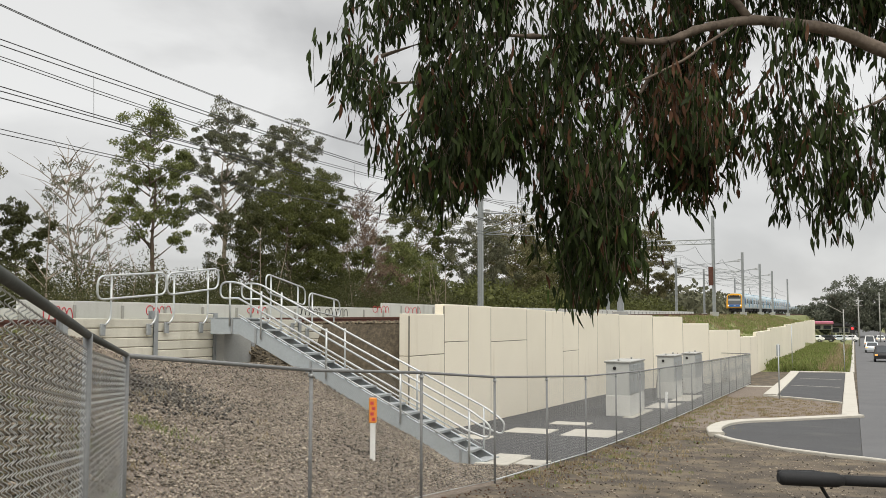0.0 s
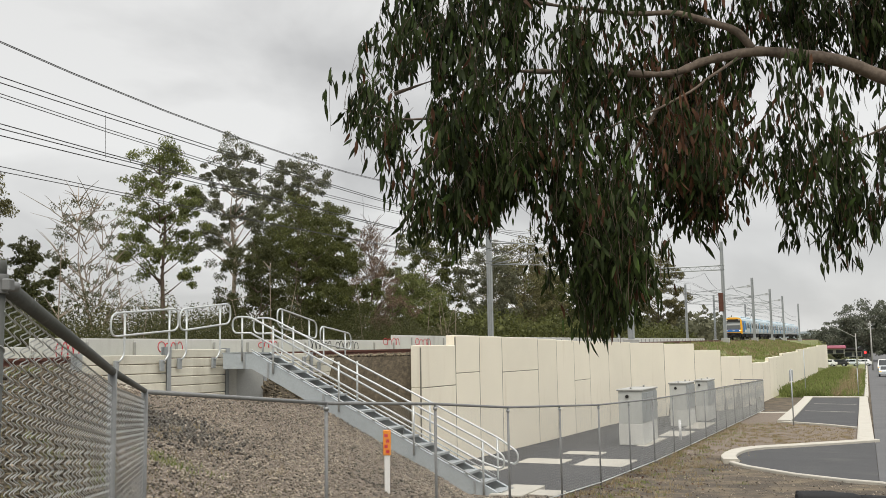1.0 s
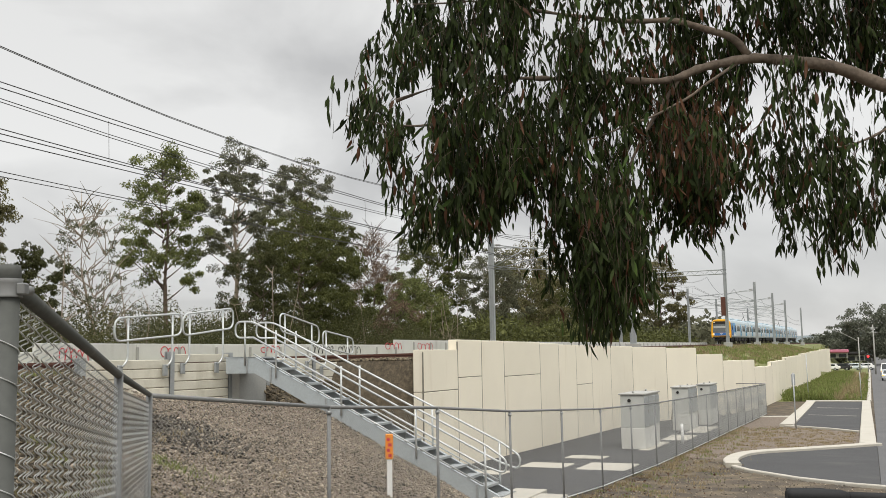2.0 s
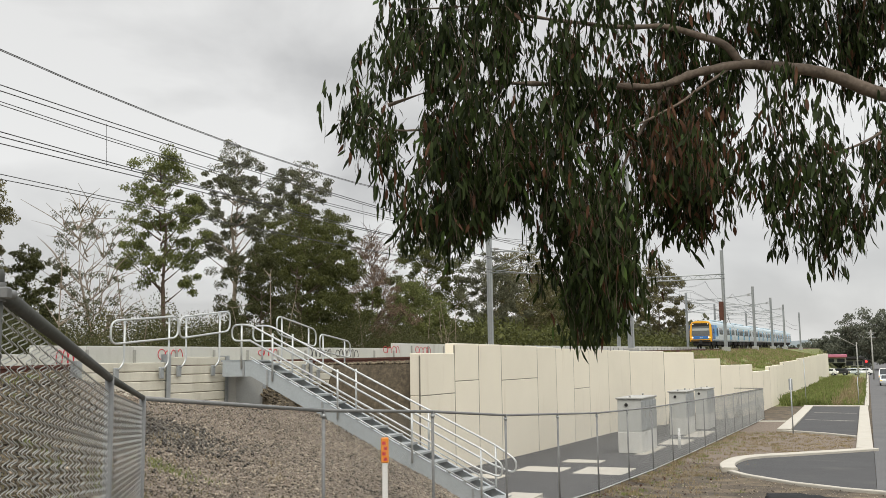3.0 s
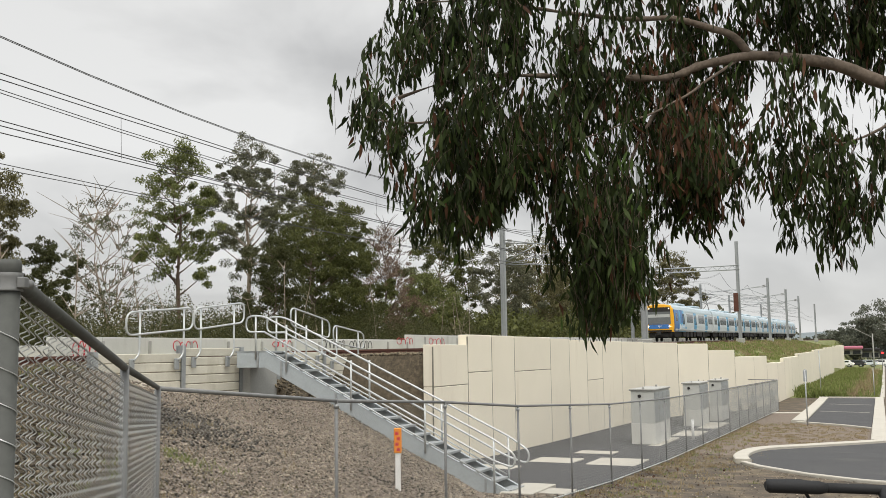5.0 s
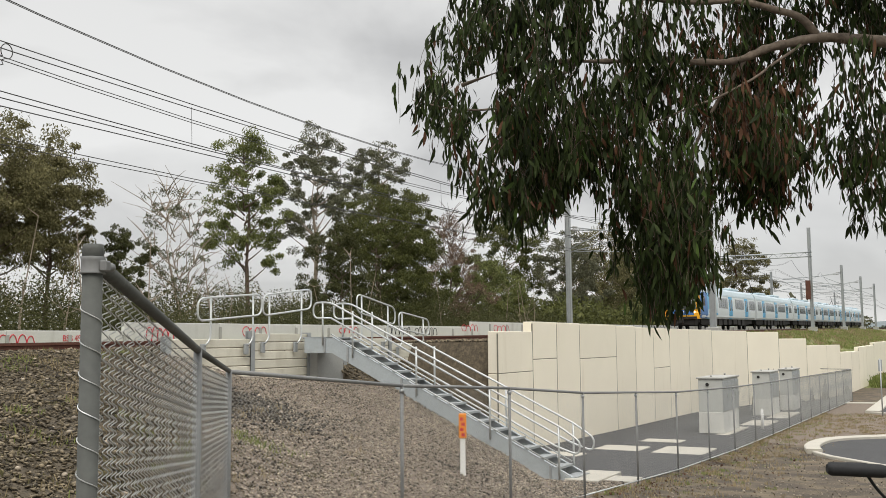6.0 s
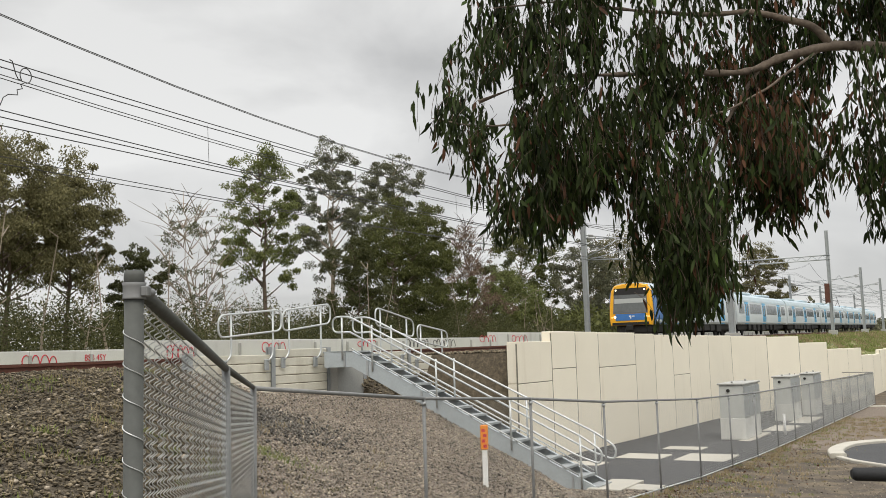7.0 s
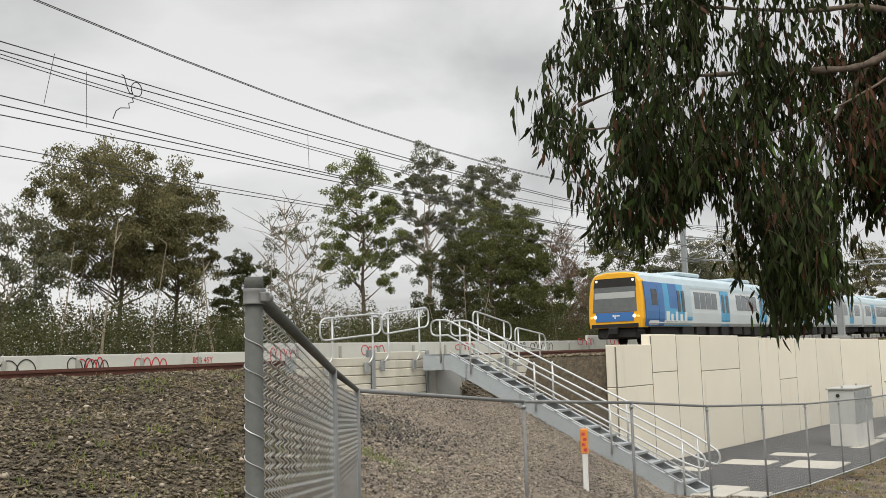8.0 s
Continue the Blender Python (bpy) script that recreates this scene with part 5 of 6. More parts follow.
tree(59, 36, 0.6, 16.8, 3.0, 0.5, "grey", 7, 28, 8000, BARK, 0.0, label="tall grey-green gum tree behind denser trees", leaf=0.22)
tree(46.5, 28, 0.6, 10.4, 3.3, 0.16, "green", 8, 40, 13000, BARKDARK, label="dense mid-green tree behind the tracks", leaf=0.2, name="bushy_tree")
tree(51.5, 28.5, 0.6, 10.8, 3.0, 0.2, "green", 9, 34, 11000, BARKDARK, label="dense mid-green tree behind the tracks", leaf=0.2, name="bushy_tree")
tree(41.0, 27.5, 0.6, 7.8, 2.4, 0.2, "dark", 10, 26, 7000, BARKDARK, label="dark shrubby tree with thin stems", name="bushy_tree")
tree(59.2, 29.5, 0.6, 10.6, 2.6, 0.2, "rust", 11, 30, 6000, BARKDARK, label="thin tree with rusty brown twigs and leaves", leaf=0.16, bare=0.25)
tree(72, 32, 0.6, 7.8, 3.4, 0.05, "bright", 12, 36, 11000, BARKDARK, label="round light green bush behind the trackside wall", leaf=0.24, name="round_bush", flat=0.8)
tree(103, 45, 0.8, 17.5, 5.0, 0.3, "green", 13, 34, 8000, BARK, label="distant green gum tree above lower scrub", leaf=0.34)
tree(97, 34, 0.8, 12.5, 4.0, 0.25, "grey", 14, 30, 7000, BARK, label="distant grey-green gum tree with pale limbs", leaf=0.3)
tree(114, 36, 0.8, 15.5, 5.0, 0.25, "olive", 15, 36, 8000, BARKDARK, label="distant olive gum tree above lower scrub", leaf=0.34)
tree(128, 38, 1.0, 12.5, 5.2, 0.15, "green", 16, 36, 7500, BARKDARK, label="distant green bushy tree along the railway", leaf=0.36)
tree(150, 42, 1.0, 14.5, 6.0, 0.15, "dark", 17, 34, 7000, BARKDARK, label="distant dark green tree", leaf=0.4)
tree(205, 36, 1.5, 21.0, 6.0, 0.25, "olive", 18, 32, 7000, BARKDARK, label="tall distant gum tree beyond the masts", leaf=0.5)
tree(190, 44, 1.5, 13.0, 6.5, 0.1, "grey", 19, 30, 6000, BARKDARK, label="distant grey-green tree beyond the masts", leaf=0.5)
tree(6, 31, 0.6, 6.4, 2.4, 0.3, "green", 20, 28, 6000, BARKDARK, label="green tree in a thicket")


def thicket(name, s0, s1, o0, o1, h0, h1, n, look_name, label, leaf=0.2, z0=0.6, seed=5, rough=0.35):
    """Undergrowth: leaves piled into an uneven bank."""
    nr = np.random.default_rng(seed)
    s, o = nr.uniform(s0, s1, n), nr.uniform(o0, o1, n)
    hh = np.array([h0 + (h1 - h0) * (0.5 + 0.9 * noise.noise(Vector((a * rough, b * rough, seed)))) for a, b in zip(s, o)])
    z = z0 + np.maximum(hh, 0.3) * nr.uniform(0.02, 1, n) ** 0.55
    c = np.stack([CX + US * s - UC * o, CY + UC * s + US * o, z], 1)
    d = unit(nr.normal(size=(n, 3)) + np.array([0, 0, -0.5]))
    side = unit(np.cross(d, nr.normal(size=(n, 3))))
    ln = nr.uniform(0.6, 1.4, n)[:, None] * leaf
    v, f = many([(-0.5, 0, 0), (0.5, 0, 0.1), (0.35, 0, -1), (-0.35, 0, -0.9)], [(0, 1, 2, 3)], c, side * ln * 0.7, side * 0, -d * ln)
    return tagged(from_arrays(name, v, f, TREE_MIX[look_name]), label, "undergrowth", kind="stuff")


thicket("undergrowth", -25, 66, 22, 29, 0.7, 4.2, 230000, "dark", "dark tangled scrub behind the trackside wall", 0.062, rough=0.55)
thicket("undergrowth", -25, 70, 30, 38, 1.2, 4.6, 120000, "olive", "tall olive scrub under the trees", 0.10, seed=6, rough=0.5)
thicket("undergrowth", 66, 185, 24, 36, 1.5, 5.5, 45000, "green", "green scrub along the railway", 0.27, z0=0.8, seed=7)
thicket("far_woods", 185, 420, 26, 60, 4, 10, 12000, "grey", "distant woodland along the railway", 0.9, z0=1.5, seed=8, rough=0.08)


def stems():
    """Thin pale stems standing in the scrub."""
    rng = random.Random(9)
    for k in range(30):
        s, o = rng.uniform(-6, 64), rng.uniform(21.5, 27)
        h = rng.uniform(2.5, 6)
        p = W(s, o, 0.5)
        bm = bmesh.new()
        top = Vector((rng.uniform(-0.9, 0.9), rng.uniform(-0.9, 0.9), h))
        pts, rad = bough([Vector((0, 0, -0.3)), top * 0.4 + Vector((rng.uniform(-0.2, 0.2), 0, 0)), top], 0.06, 0.015, 4)
        tube(bm, pts, rad, 5)
        for j in range(4):
            st = pts[rng.randrange(len(pts) // 2, len(pts))]
            e = st + Vector((rng.uniform(-1, 1), rng.uniform(-1, 1), rng.uniform(0.2, 1.1)))
            tube(bm, [st, (st + e) / 2, e], [0.025, 0.018, 0.008], 4)
        ob = part("bare_sapling", bm, BARK)
        ob.location = p
        tagged(ob, "thin bare sapling with pale stem in scrub", "sapling", "saplings in the scrub")


stems()


# ---- stones ----
ICO_V = [(-0.526, 0.851, 0), (0.526, 0.851, 0), (-0.526, -0.851, 0), (0.526, -0.851, 0), (0, -0.526, 0.851), (0, 0.526, 0.851), (0, -0.526, -0.851), (0, 0.526, -0.851), (0.851, 0, -0.526), (0.851, 0, 0.526), (-0.851, 0, -0.526), (-0.851, 0, 0.526)]
ICO_F = [(0, 11, 5), (0, 5, 1), (0, 1, 7), (0, 7, 10), (0, 10, 11), (1, 5, 9), (5, 11, 4), (11, 10, 2), (10, 7, 6), (7, 1, 8), (3, 9, 4), (3, 4, 2), (3, 2, 6), (3, 6, 8), (3, 8, 9), (4, 9, 5), (2, 4, 11), (6, 2, 10), (8, 6, 7), (9, 8, 1)]
OCT_V = [(1, 0, 0), (-1, 0, 0), (0, 1, 0), (0, -1, 0), (0, 0, 1), (0, 0, -1)]
OCT_F = [(0, 2, 4), (2, 1, 4), (1, 3, 4), (3, 0, 4), (2, 0, 5), (1, 2, 5), (3, 1, 5), (0, 3, 5)]


def stones(name, s0, s1, o0, o1, n, r0, r1, mat, label, seed, ico=True, keep=None, flat=0.65):
    nr = np.random.default_rng(seed)
    s, o = nr.uniform(s0, s1, n), nr.uniform(o0, o1, n)
    if keep:
        q = np.array([keep(a, b) > nr.random() for a, b in zip(s, o)])
        s, o = s[q], o[q]
        n = len(s)
    z = np.array([height(a, b) for a, b in zip(s, o)])
    c = np.stack([CX + US * s - UC * o, CY + UC * s + US * o, z], 1)
    r = (r0 + (r1 - r0) * nr.random(n) ** 2.0)[:, None]
    c[:, 2] += r[:, 0] * 0.4 + 0.006
    x = unit(nr.normal(size=(n, 3)) * [1, 1, 0.35])
    y = unit(np.cross(nr.normal(size=(n, 3)) * 0.35 + [0, 0, 1], x))
    w = np.cross(x, y)
    v, f = many(ICO_V if ico else OCT_V, ICO_F if ico else OCT_F, c, x * r * nr.uniform(0.8, 1.4, (n, 1)), y * r * nr.uniform(0.6, 1.1, (n, 1)), w * r * nr.uniform(0.4, 0.8, (n, 1)) * flat / 0.65)
    return tagged(from_arrays(name, v, f, mat), label, "stones", kind="stuff")


stones("ballast_stones", -7, 8, 1.6, 9.6, 70000, 0.008, 0.046, STONE, "dark angular ballast stones on the embankment", 1, False, flat=0.34, keep=lambda s, o: smooth(0.9, -0.4, s - 0.4 - 0.8 * o) if o < 8.2 else 1)
stones("ballast_stones", 8, 46, 8.6, 12.5, 9000, 0.03, 0.07, STONE, "dark ballast beside the rails", 2, False)
stones("ballast_stones", 12.9, 18.4, 4.9, 9.4, 5000, 0.025, 0.065, STONE, "dark ballast slope beyond the stairs", 3, False)
stones("ballast_stones", -7, 9, 9.4, 17.5, 6000, 0.03, 0.07, STONE, "dark ballast between the rails", 8, False)
stones("gravel_stones", -1, 12.2, 0.15, 8.1, 90000, 0.008, 0.030, PEBBLE, "brown crushed gravel spread on the bank", 4, False, keep=lambda s, o: smooth(-0.3, 1.2, s - 0.4 - 0.8 * o) * (1 - 0.85 * math.exp(-((s - 6.0) ** 2 / 0.8 + (o - 4.85) ** 2 / 0.7))))
stones("dark_stones", 3.8, 8.2, 2.8, 6.8, 20000, 0.014, 0.05, DARKSTONE, "patch of dark stones on gravel bank", 5, False, keep=lambda s, o: 0.8 * math.exp(-((s - 6.0) ** 2 / 0.8 + (o - 4.85) ** 2 / 0.7)))
stones("pale_stones", -7, 7, 1.5, 8.6, 900, 0.015, 0.06, PEBBLE, "scattered paler stones on the embankment", 12, False)
stones("leaf_litter", 5, 24, -2.4, -0.1, 5000, 0.012, 0.034, LEAFRED, "reddish fallen leaves along the fence foot", 13, False, keep=lambda s, o: math.exp(o * 1.4), flat=0.12)
stones("verge_stones", 2, 26, -6, -0.2, 5000, 0.008, 0.03, PEBBLE, "loose stones on the bare verge", 6, False)


def tufts(name, spots, mat, label, seed, blades=26, h=(0.12, 0.3), width=0.008, lift=None):
    nr = np.random.default_rng(seed)
    P, D, Ln = [], [], []
    for s, o, k in spots:
        for j in range(int(blades * k)):
            a, b = s + nr.normal(0, 0.09 * k), o + nr.normal(0, 0.09 * k)
            P.append(tuple(W(a, b, height(a, b) - 0.02)))
            D.append((nr.normal(0, 0.33), nr.normal(0, 0.33), 1))
            Ln.append(nr.uniform(*h))
    P, D, Ln = np.array(P), unit(np.array(D)), np.array(Ln)[:, None]
    side = unit(np.cross(D, nr.normal(size=D.shape)))
    v, f = many([(-1, 0, 0), (1, 0, 0), (0.5, 0.1, 0.6), (-0.5, 0.1, 0.6), (0, 0.35, 1)], [(0, 1, 2, 3), (3, 2, 4, 4)], P, side * width, np.cross(D, side) * Ln, D * Ln)
    f = np.array([q for q in f if q[2] != q[3]])
    return tagged(from_arrays(name, v, f, mat), label, "grass", kind="stuff")


rngt = random.Random(21)
tufts("grass_tufts", [(rngt.uniform(-6, 3), rngt.uniform(1.2, 5.5), rngt.uniform(0.5, 1.4)) for k in range(60)] + [(rngt.uniform(0, 8), rngt.uniform(7, 8.8), rngt.uniform(0.6, 1.5)) for k in range(18)] + [(4.35 + rngt.gauss(0, 0.2), 3.2 + rngt.gauss(0, 0.2), 1.3) for k in range(9)], TREE_MIX["grass"], "weedy green grass tufts on the bank", 3, 26, (0.06, 0.2))
tufts("grass_tufts", [(rngt.uniform(-6, 7), rngt.uniform(2, 9), rngt.uniform(0.5, 1.2)) for k in range(130)], TREE_MIX["dry"], "dry straw-coloured weeds among ballast", 4, 20, (0.06, 0.24), 0.006)
tufts("low_weeds", [(rngt.uniform(-6, 5), rngt.uniform(1.4, 8), rngt.uniform(0.6, 1.8)) for k in range(170)], TREE_MIX["olive"], "low olive weeds creeping over the ballast", 15, 30, (0.04, 0.12), 0.011)
tufts("verge_grass", [(rngt.uniform(9, 40), rngt.uniform(-3.2, -0.1) * rngt.random(), rngt.uniform(0.4, 1.1)) for k in range(420)], TREE_MIX["dry"], "dry grass along the foot of the fence", 5, 22, (0.05, 0.2))
tufts("verge_grass", [(rngt.uniform(9, 40), rngt.uniform(-3.5, -0.1) * rngt.random(), rngt.uniform(0.4, 1.0)) for k in range(160)], TREE_MIX["grass"], "sparse green weeds along the foot of the fence", 6, 22, (0.05, 0.16))
tufts("verge_grass", [(rngt.uniform(29, 41), rngt.uniform(-5.0, -1), rngt.uniform(0.5, 1.2)) for k in range(500)], TREE_MIX["dry"], "short dry straw-coloured grass beside the driveway", 7, 20, (0.04, 0.12), 0.012)
tufts("tall_grass", [(rngt.uniform(72, 185), rngt.uniform(-2.6, 0.8), rngt.uniform(1.5, 3.5)) for k in range(900)], TREE_MIX["grass"], "tall green grass beside the cream wall", 8, 14, (0.5, 1.5), 0.04)
tufts("verge_grass", [(rngt.uniform(72, 185), rngt.uniform(-5.1, -2.2), rngt.uniform(1.2, 2.6)) for k in range(700)], TREE_MIX["grass"], "short green grass between tall grass and road", 14, 14, (0.15, 0.5), 0.03)
tufts("tall_grass", [(rngt.uniform(72, 185), rngt.uniform(-4.6, 0.8), rngt.uniform(1, 2.5)) for k in range(300)], TREE_MIX["dry"], "dry seed heads among tall grass by the wall", 10, 9, (0.5, 1.5), 0.025)
tufts("bank_grass", [(rngt.uniform(59, 160), rngt.uniform(1.8, 8), rngt.uniform(1.2, 3)) for k in range(520)], TREE_MIX["dry"], "dry grass on the embankment above the wall", 11, 9, (0.15, 0.5), 0.03)
tufts("bank_grass", [(rngt.uniform(59, 160), rngt.uniform(1.8, 8), rngt.uniform(1.2, 3)) for k in range(700)], TREE_MIX["grass"], "green grass on the embankment above the wall", 9, 9, (0.15, 0.5), 0.03)


# ---- train ----
def build_train():
    tr = thing("train", "six-car electric commuter train with yellow front, blue and pale grey sides", "train")
    cars, length, gap = 6, 23.4, 0.75
    half = [(-1.40, 0.98), (-1.50, 1.15), (-1.525, 1.7), (-1.50, 2.6), (-1.42, 3.2)]
    prof = half + [(-y, z) for y, z in half[::-1]]
    roof = [(-1.42, 3.2), (-1.30, 3.5), (-1.02, 3.70), (-0.5, 3.80), (0.5, 3.80), (1.02, 3.70), (1.30, 3.5), (1.42, 3.2)]

    def extrude(profile, x0, x1, shrink0=0.0):
        bm = bmesh.new()
        rings = [[bm.verts.new((x, y * k, z)) for y, z in profile] for x, k in ((x0, 1 - shrink0), (x0 + 0.5, 1), (x1, 1))]
        n = len(profile)
        for a, b in zip(rings, rings[1:]):
            for j in range(n):
                bm.faces.new((a[j], a[(j + 1) % n], b[(j + 1) % n], b[j]))
        bm.faces.new(rings[0])
        bm.faces.new(rings[-1])
        bmesh.ops.recalc_face_normals(bm, faces=bm.faces[:])
        return bm

    def plate(parent, name, mat, x0, x1, z0, z1, proud=0.012, side=-1, label="", lean=True):
        """A panel lying on the car's side, following its bulge."""
        bm = bmesh.new()
        ys = lambda z: interp(z, [0.98, 1.15, 1.7, 2.6, 3.2], [1.40, 1.50, 1.525, 1.50, 1.42])
        zs = [z0 + (z1 - z0) * k / 6 for k in range(7)]
        outer = [[bm.verts.new((x, side * (ys(z) + proud + 0.008), z)) for z in zs] for x in (x0, x1)]
        inner = [[bm.verts.new((x, side * (ys(z) - 0.04), z)) for z in zs] for x in (x0, x1)]
        for j in range(6):
            bm.faces.new((outer[0][j], outer[1][j], outer[1][j + 1], outer[0][j + 1]))
            for q in (0, 1):
                bm.faces.new((outer[q][j], outer[q][j + 1], inner[q][j + 1], inner[q][j]))
        bm.faces.new((outer[0][0], inner[0][0], inner[1][0], outer[1][0]))
        bm.faces.new((outer[0][6], inner[0][6], inner[1][6], outer[1][6]))
        bmesh.ops.recalc_face_normals(bm, faces=bm.faces[:])
        return part(name, bm, mat, parent, label)

    for c in range(cars):
        x0 = c * (length + gap) + (0.35 if c == 0 else 0)
        x1 = (c + 1) * (length + gap) - gap
        body = part("car_body", extrude(prof, x0, x1, 0.06 if c == 0 else 0.0), SILVER, tr)
        part("roof", extrude(roof, x0, x1, 0.05 if c == 0 else 0.0), PALEBLUE, body, "pale blue car roof")
        bm = bmesh.new()
        abox(x0 + 1.2, x1 - 0.5, -1.2, 1.2, 0.55, 0.99, 0.03, bm)
        rg = random.Random(c)
        for k in range(7):
            a = x0 + 5 + k * 2.0
            abox(a, a + rg.uniform(0.9, 1.7), -1.38, -0.9, rg.uniform(0.38, 0.5), 0.98, 0.03, bm)
            abox(a, a + rg.uniform(0.9, 1.7), 0.9, 1.38, rg.uniform(0.38, 0.5), 0.98, 0.03, bm)
        part("underframe", bm, BLACK, body)
        for b in (x0 + 3.4, x1 - 3.4):
            bm = bmesh.new()
            for sd in (-1, 1):
                abox(b - 1.7, b + 1.7, sd * 1.05 - 0.08, sd * 1.05 + 0.08, 0.45, 0.75, 0.03, bm)
            abox(b - 0.3, b + 0.3, -1.1, 1.1, 0.4, 0.85, 0.03, bm)
            bogie = part("bogie", bm, BLACK, tr)
            for dx in (-1.15, 1.15):
                bm = bmesh.new()
                for sd in (-1, 1):
                    tube(bm, [(b + dx, sd * 0.74, 0.46), (b + dx, sd * 0.88, 0.46)], 0.45, 16)
                tube(bm, [(b + dx, -0.8, 0.46), (b + dx, 0.8, 0.46)], 0.08, 8)
                part("wheelset", bm, BLACK, bogie)
        # sides
        for side in (-1, 1):
            if c == 0:
                plate(body, "cab_panel", BLUE, x0 + 0.02, x0 + 2.3, 1.0, 3.19, 0.010, side, "blue cab side")
                plate(body, "cab_panel", CYAN, x0 + 2.3, x0 + 6.1, 1.0, 3.19, 0.008, side, "light blue cab side")
                plate(body, "swirl", BLUE, x0 + 3.0, x0 + 4.1, 1.9, 3.19, 0.014, side)
                plate(body, "swirl", PALEBLUE, x0 + 5.0, x0 + 6.1, 1.5, 3.19, 0.013, side)
                plate(body, "cab_window", GLASS, x0 + 0.75, x0 + 1.45, 2.05, 2.85, 0.02, side)
                plate(body, "cab_door", BLUE, x0 + 1.6, x0 + 2.25, 1.05, 3.0, 0.02, side)
                plate(body, "door_window", GLASS, x0 + 4.1, x0 + 4.45, 1.75, 2.85, 0.03, side)
                plate(body, "door_window", GLASS, x0 + 4.7, x0 + 5.05, 1.75, 2.85, 0.03, side)
                for k, wdt in enumerate((0.42, 0.26, 0.26, 0.3, 0.3)):
                    plate(body, "emblem_bar", WHITE, x0 + 2.5 + k * 0.62, x0 + 2.5 + k * 0.62 + wdt, 1.25, 1.62 if k % 2 else 1.75, 0.03, side)
                doors, win = [9.8 + 1.6, 18.6], [(6.5, 10.1), (13.4, 17.3), (20, 23)]
            else:
                doors, win = [4.1, 11.7, 19.3], [(0.8, 2.9), (5.4, 10.4), (13.0, 18.0), (20.6, 22.6)]
            for d in doors:
                for k in (-1, 1):
                    leaf = plate(body, "door", CYAN, x0 + d + (k - 1) * 0.36, x0 + d + (k + 1) * 0.36 - 0.02, 1.02, 3.02, 0.015, side, "light blue sliding door leaf")
                    plate(leaf, "door_window", GLASS, x0 + d + k * 0.36 - 0.2, x0 + d + k * 0.36 + 0.2, 1.75, 2.8, 0.024, side)
            for a, b in win:
                n = max(1, round((b - a) / 1.0))
                for k in range(n):
                    q = x0 + a + (b - a) * k / n
                    plate(body, "window", WINDOWGREY, q + 0.06, q + (b - a) / n - 0.06, 1.95, 2.85, 0.012, side)
            plate(body, "stripe", PALEBLUE, x0 + (6.2 if c == 0 else 0.1), x1 - 0.05, 3.03, 3.19, 0.008, side, "pale blue cant rail")
        if c in (1, 4):
            bm = bmesh.new()
            px = x0 + 4
            tube(bm, [(px, -0.4, 3.8), (px + 1.3, 0, 4.7), (px, 0, 5.4)], 0.035, 6)
            tube(bm, [(px, 0.4, 3.8), (px + 1.3, 0, 4.7)], 0.035, 6)
            tube(bm, [(px, -0.8, 5.42), (px, 0.8, 5.42)], 0.03, 6)
            part("pantograph", bm, BLACK, body)
        for k in range(2):
            bm = bmesh.new()
            abox(x0 + 6 + k * 9, x0 + 9.5 + k * 9, -0.8, 0.8, 3.78, 4.0, 0.06, bm)
            part("roof_unit", bm, PALEBLUE, body)
        if c:
            bm = bmesh.new()
            abox(x0 - gap, x0, -1.1, 1.1, 1.0, 3.4, 0, bm)
            part("gangway", bm, BLACK, tr)
    # the yellow nose
    bm = bmesh.new()
    outline = [(-1.40, 0.95), (-1.47, 1.4), (-1.46, 2.4), (-1.36, 3.25), (-1.12, 3.62), (-0.5, 3.74), (0.5, 3.74), (1.12, 3.62), (1.36, 3.25), (1.46, 2.4), (1.47, 1.4), (1.40, 0.95)]
    back = [bm.verts.new((0.75, y * 1.01, z)) for y, z in outline]
    edge = [bm.verts.new((0.12 + 0.10 * max(0, z - 1.2), y, z)) for y, z in outline]
    front = [bm.verts.new((0.0 + 0.10 * max(0, z - 1.2), y * 0.94, 0.06 + z * 0.965)) for y, z in outline]
    n = len(outline)
    for a, b in ((back, edge), (edge, front)):
        for j in range(n):
            bm.faces.new((a[j], a[(j + 1) % n], b[(j + 1) % n], b[j]))
    bm.faces.new(front)
    bmesh.ops.recalc_face_normals(bm, faces=bm.faces[:])
    nose = part("nose", bm, YELLOW, tr, "bright yellow cab front")

    def face(name, mat, y0, y1, z0, z1, proud, parent=nose, label="", top=1.0):
        bm = bmesh.new()
        q = lambda z: 0.10 * max(0, z - 1.2) - proud
        v = [bm.verts.new((q(z), y, z)) for y, z in ((y0, z0), (y1, z0), (y1 * top, z1), (y0 * top, z1))]
        w = [bm.verts.new((p.co.x + proud + 0.03, p.co.y, p.co.z)) for p in v]
        bm.faces.new(v)
        for j in range(4):
            bm.faces.new((v[j], v[(j + 1) % 4], w[(j + 1) % 4], w[j]))
        bmesh.ops.recalc_face_normals(bm, faces=bm.faces[:])
        return part(name, bm, mat, parent, label)

    face("windscreen", WINDSCREEN, -1.18, 1.18, 1.75, 2.98, 0.02, top=0.95)
    face("sun_blind", BLIND, -1.08, 1.08, 2.42, 2.72, 0.028, label="grey blind behind glass")
    face("destination_panel", BLACK, -1.14, 1.14, 2.98, 3.42, 0.022, top=0.95)
    face("lower_panel", BLUE, -1.02, 1.02, 1.28, 1.72, 0.02, label="blue panel under windscreen")
    face("emblem", WHITE, -0.06, 0.0, 1.40, 1.60, 0.03)
    face("emblem", WHITE, 0.02, 0.10, 1.50, 1.60, 0.03)
    face("emblem", WHITE, -0.28, -0.10, 1.52, 1.58, 0.03)
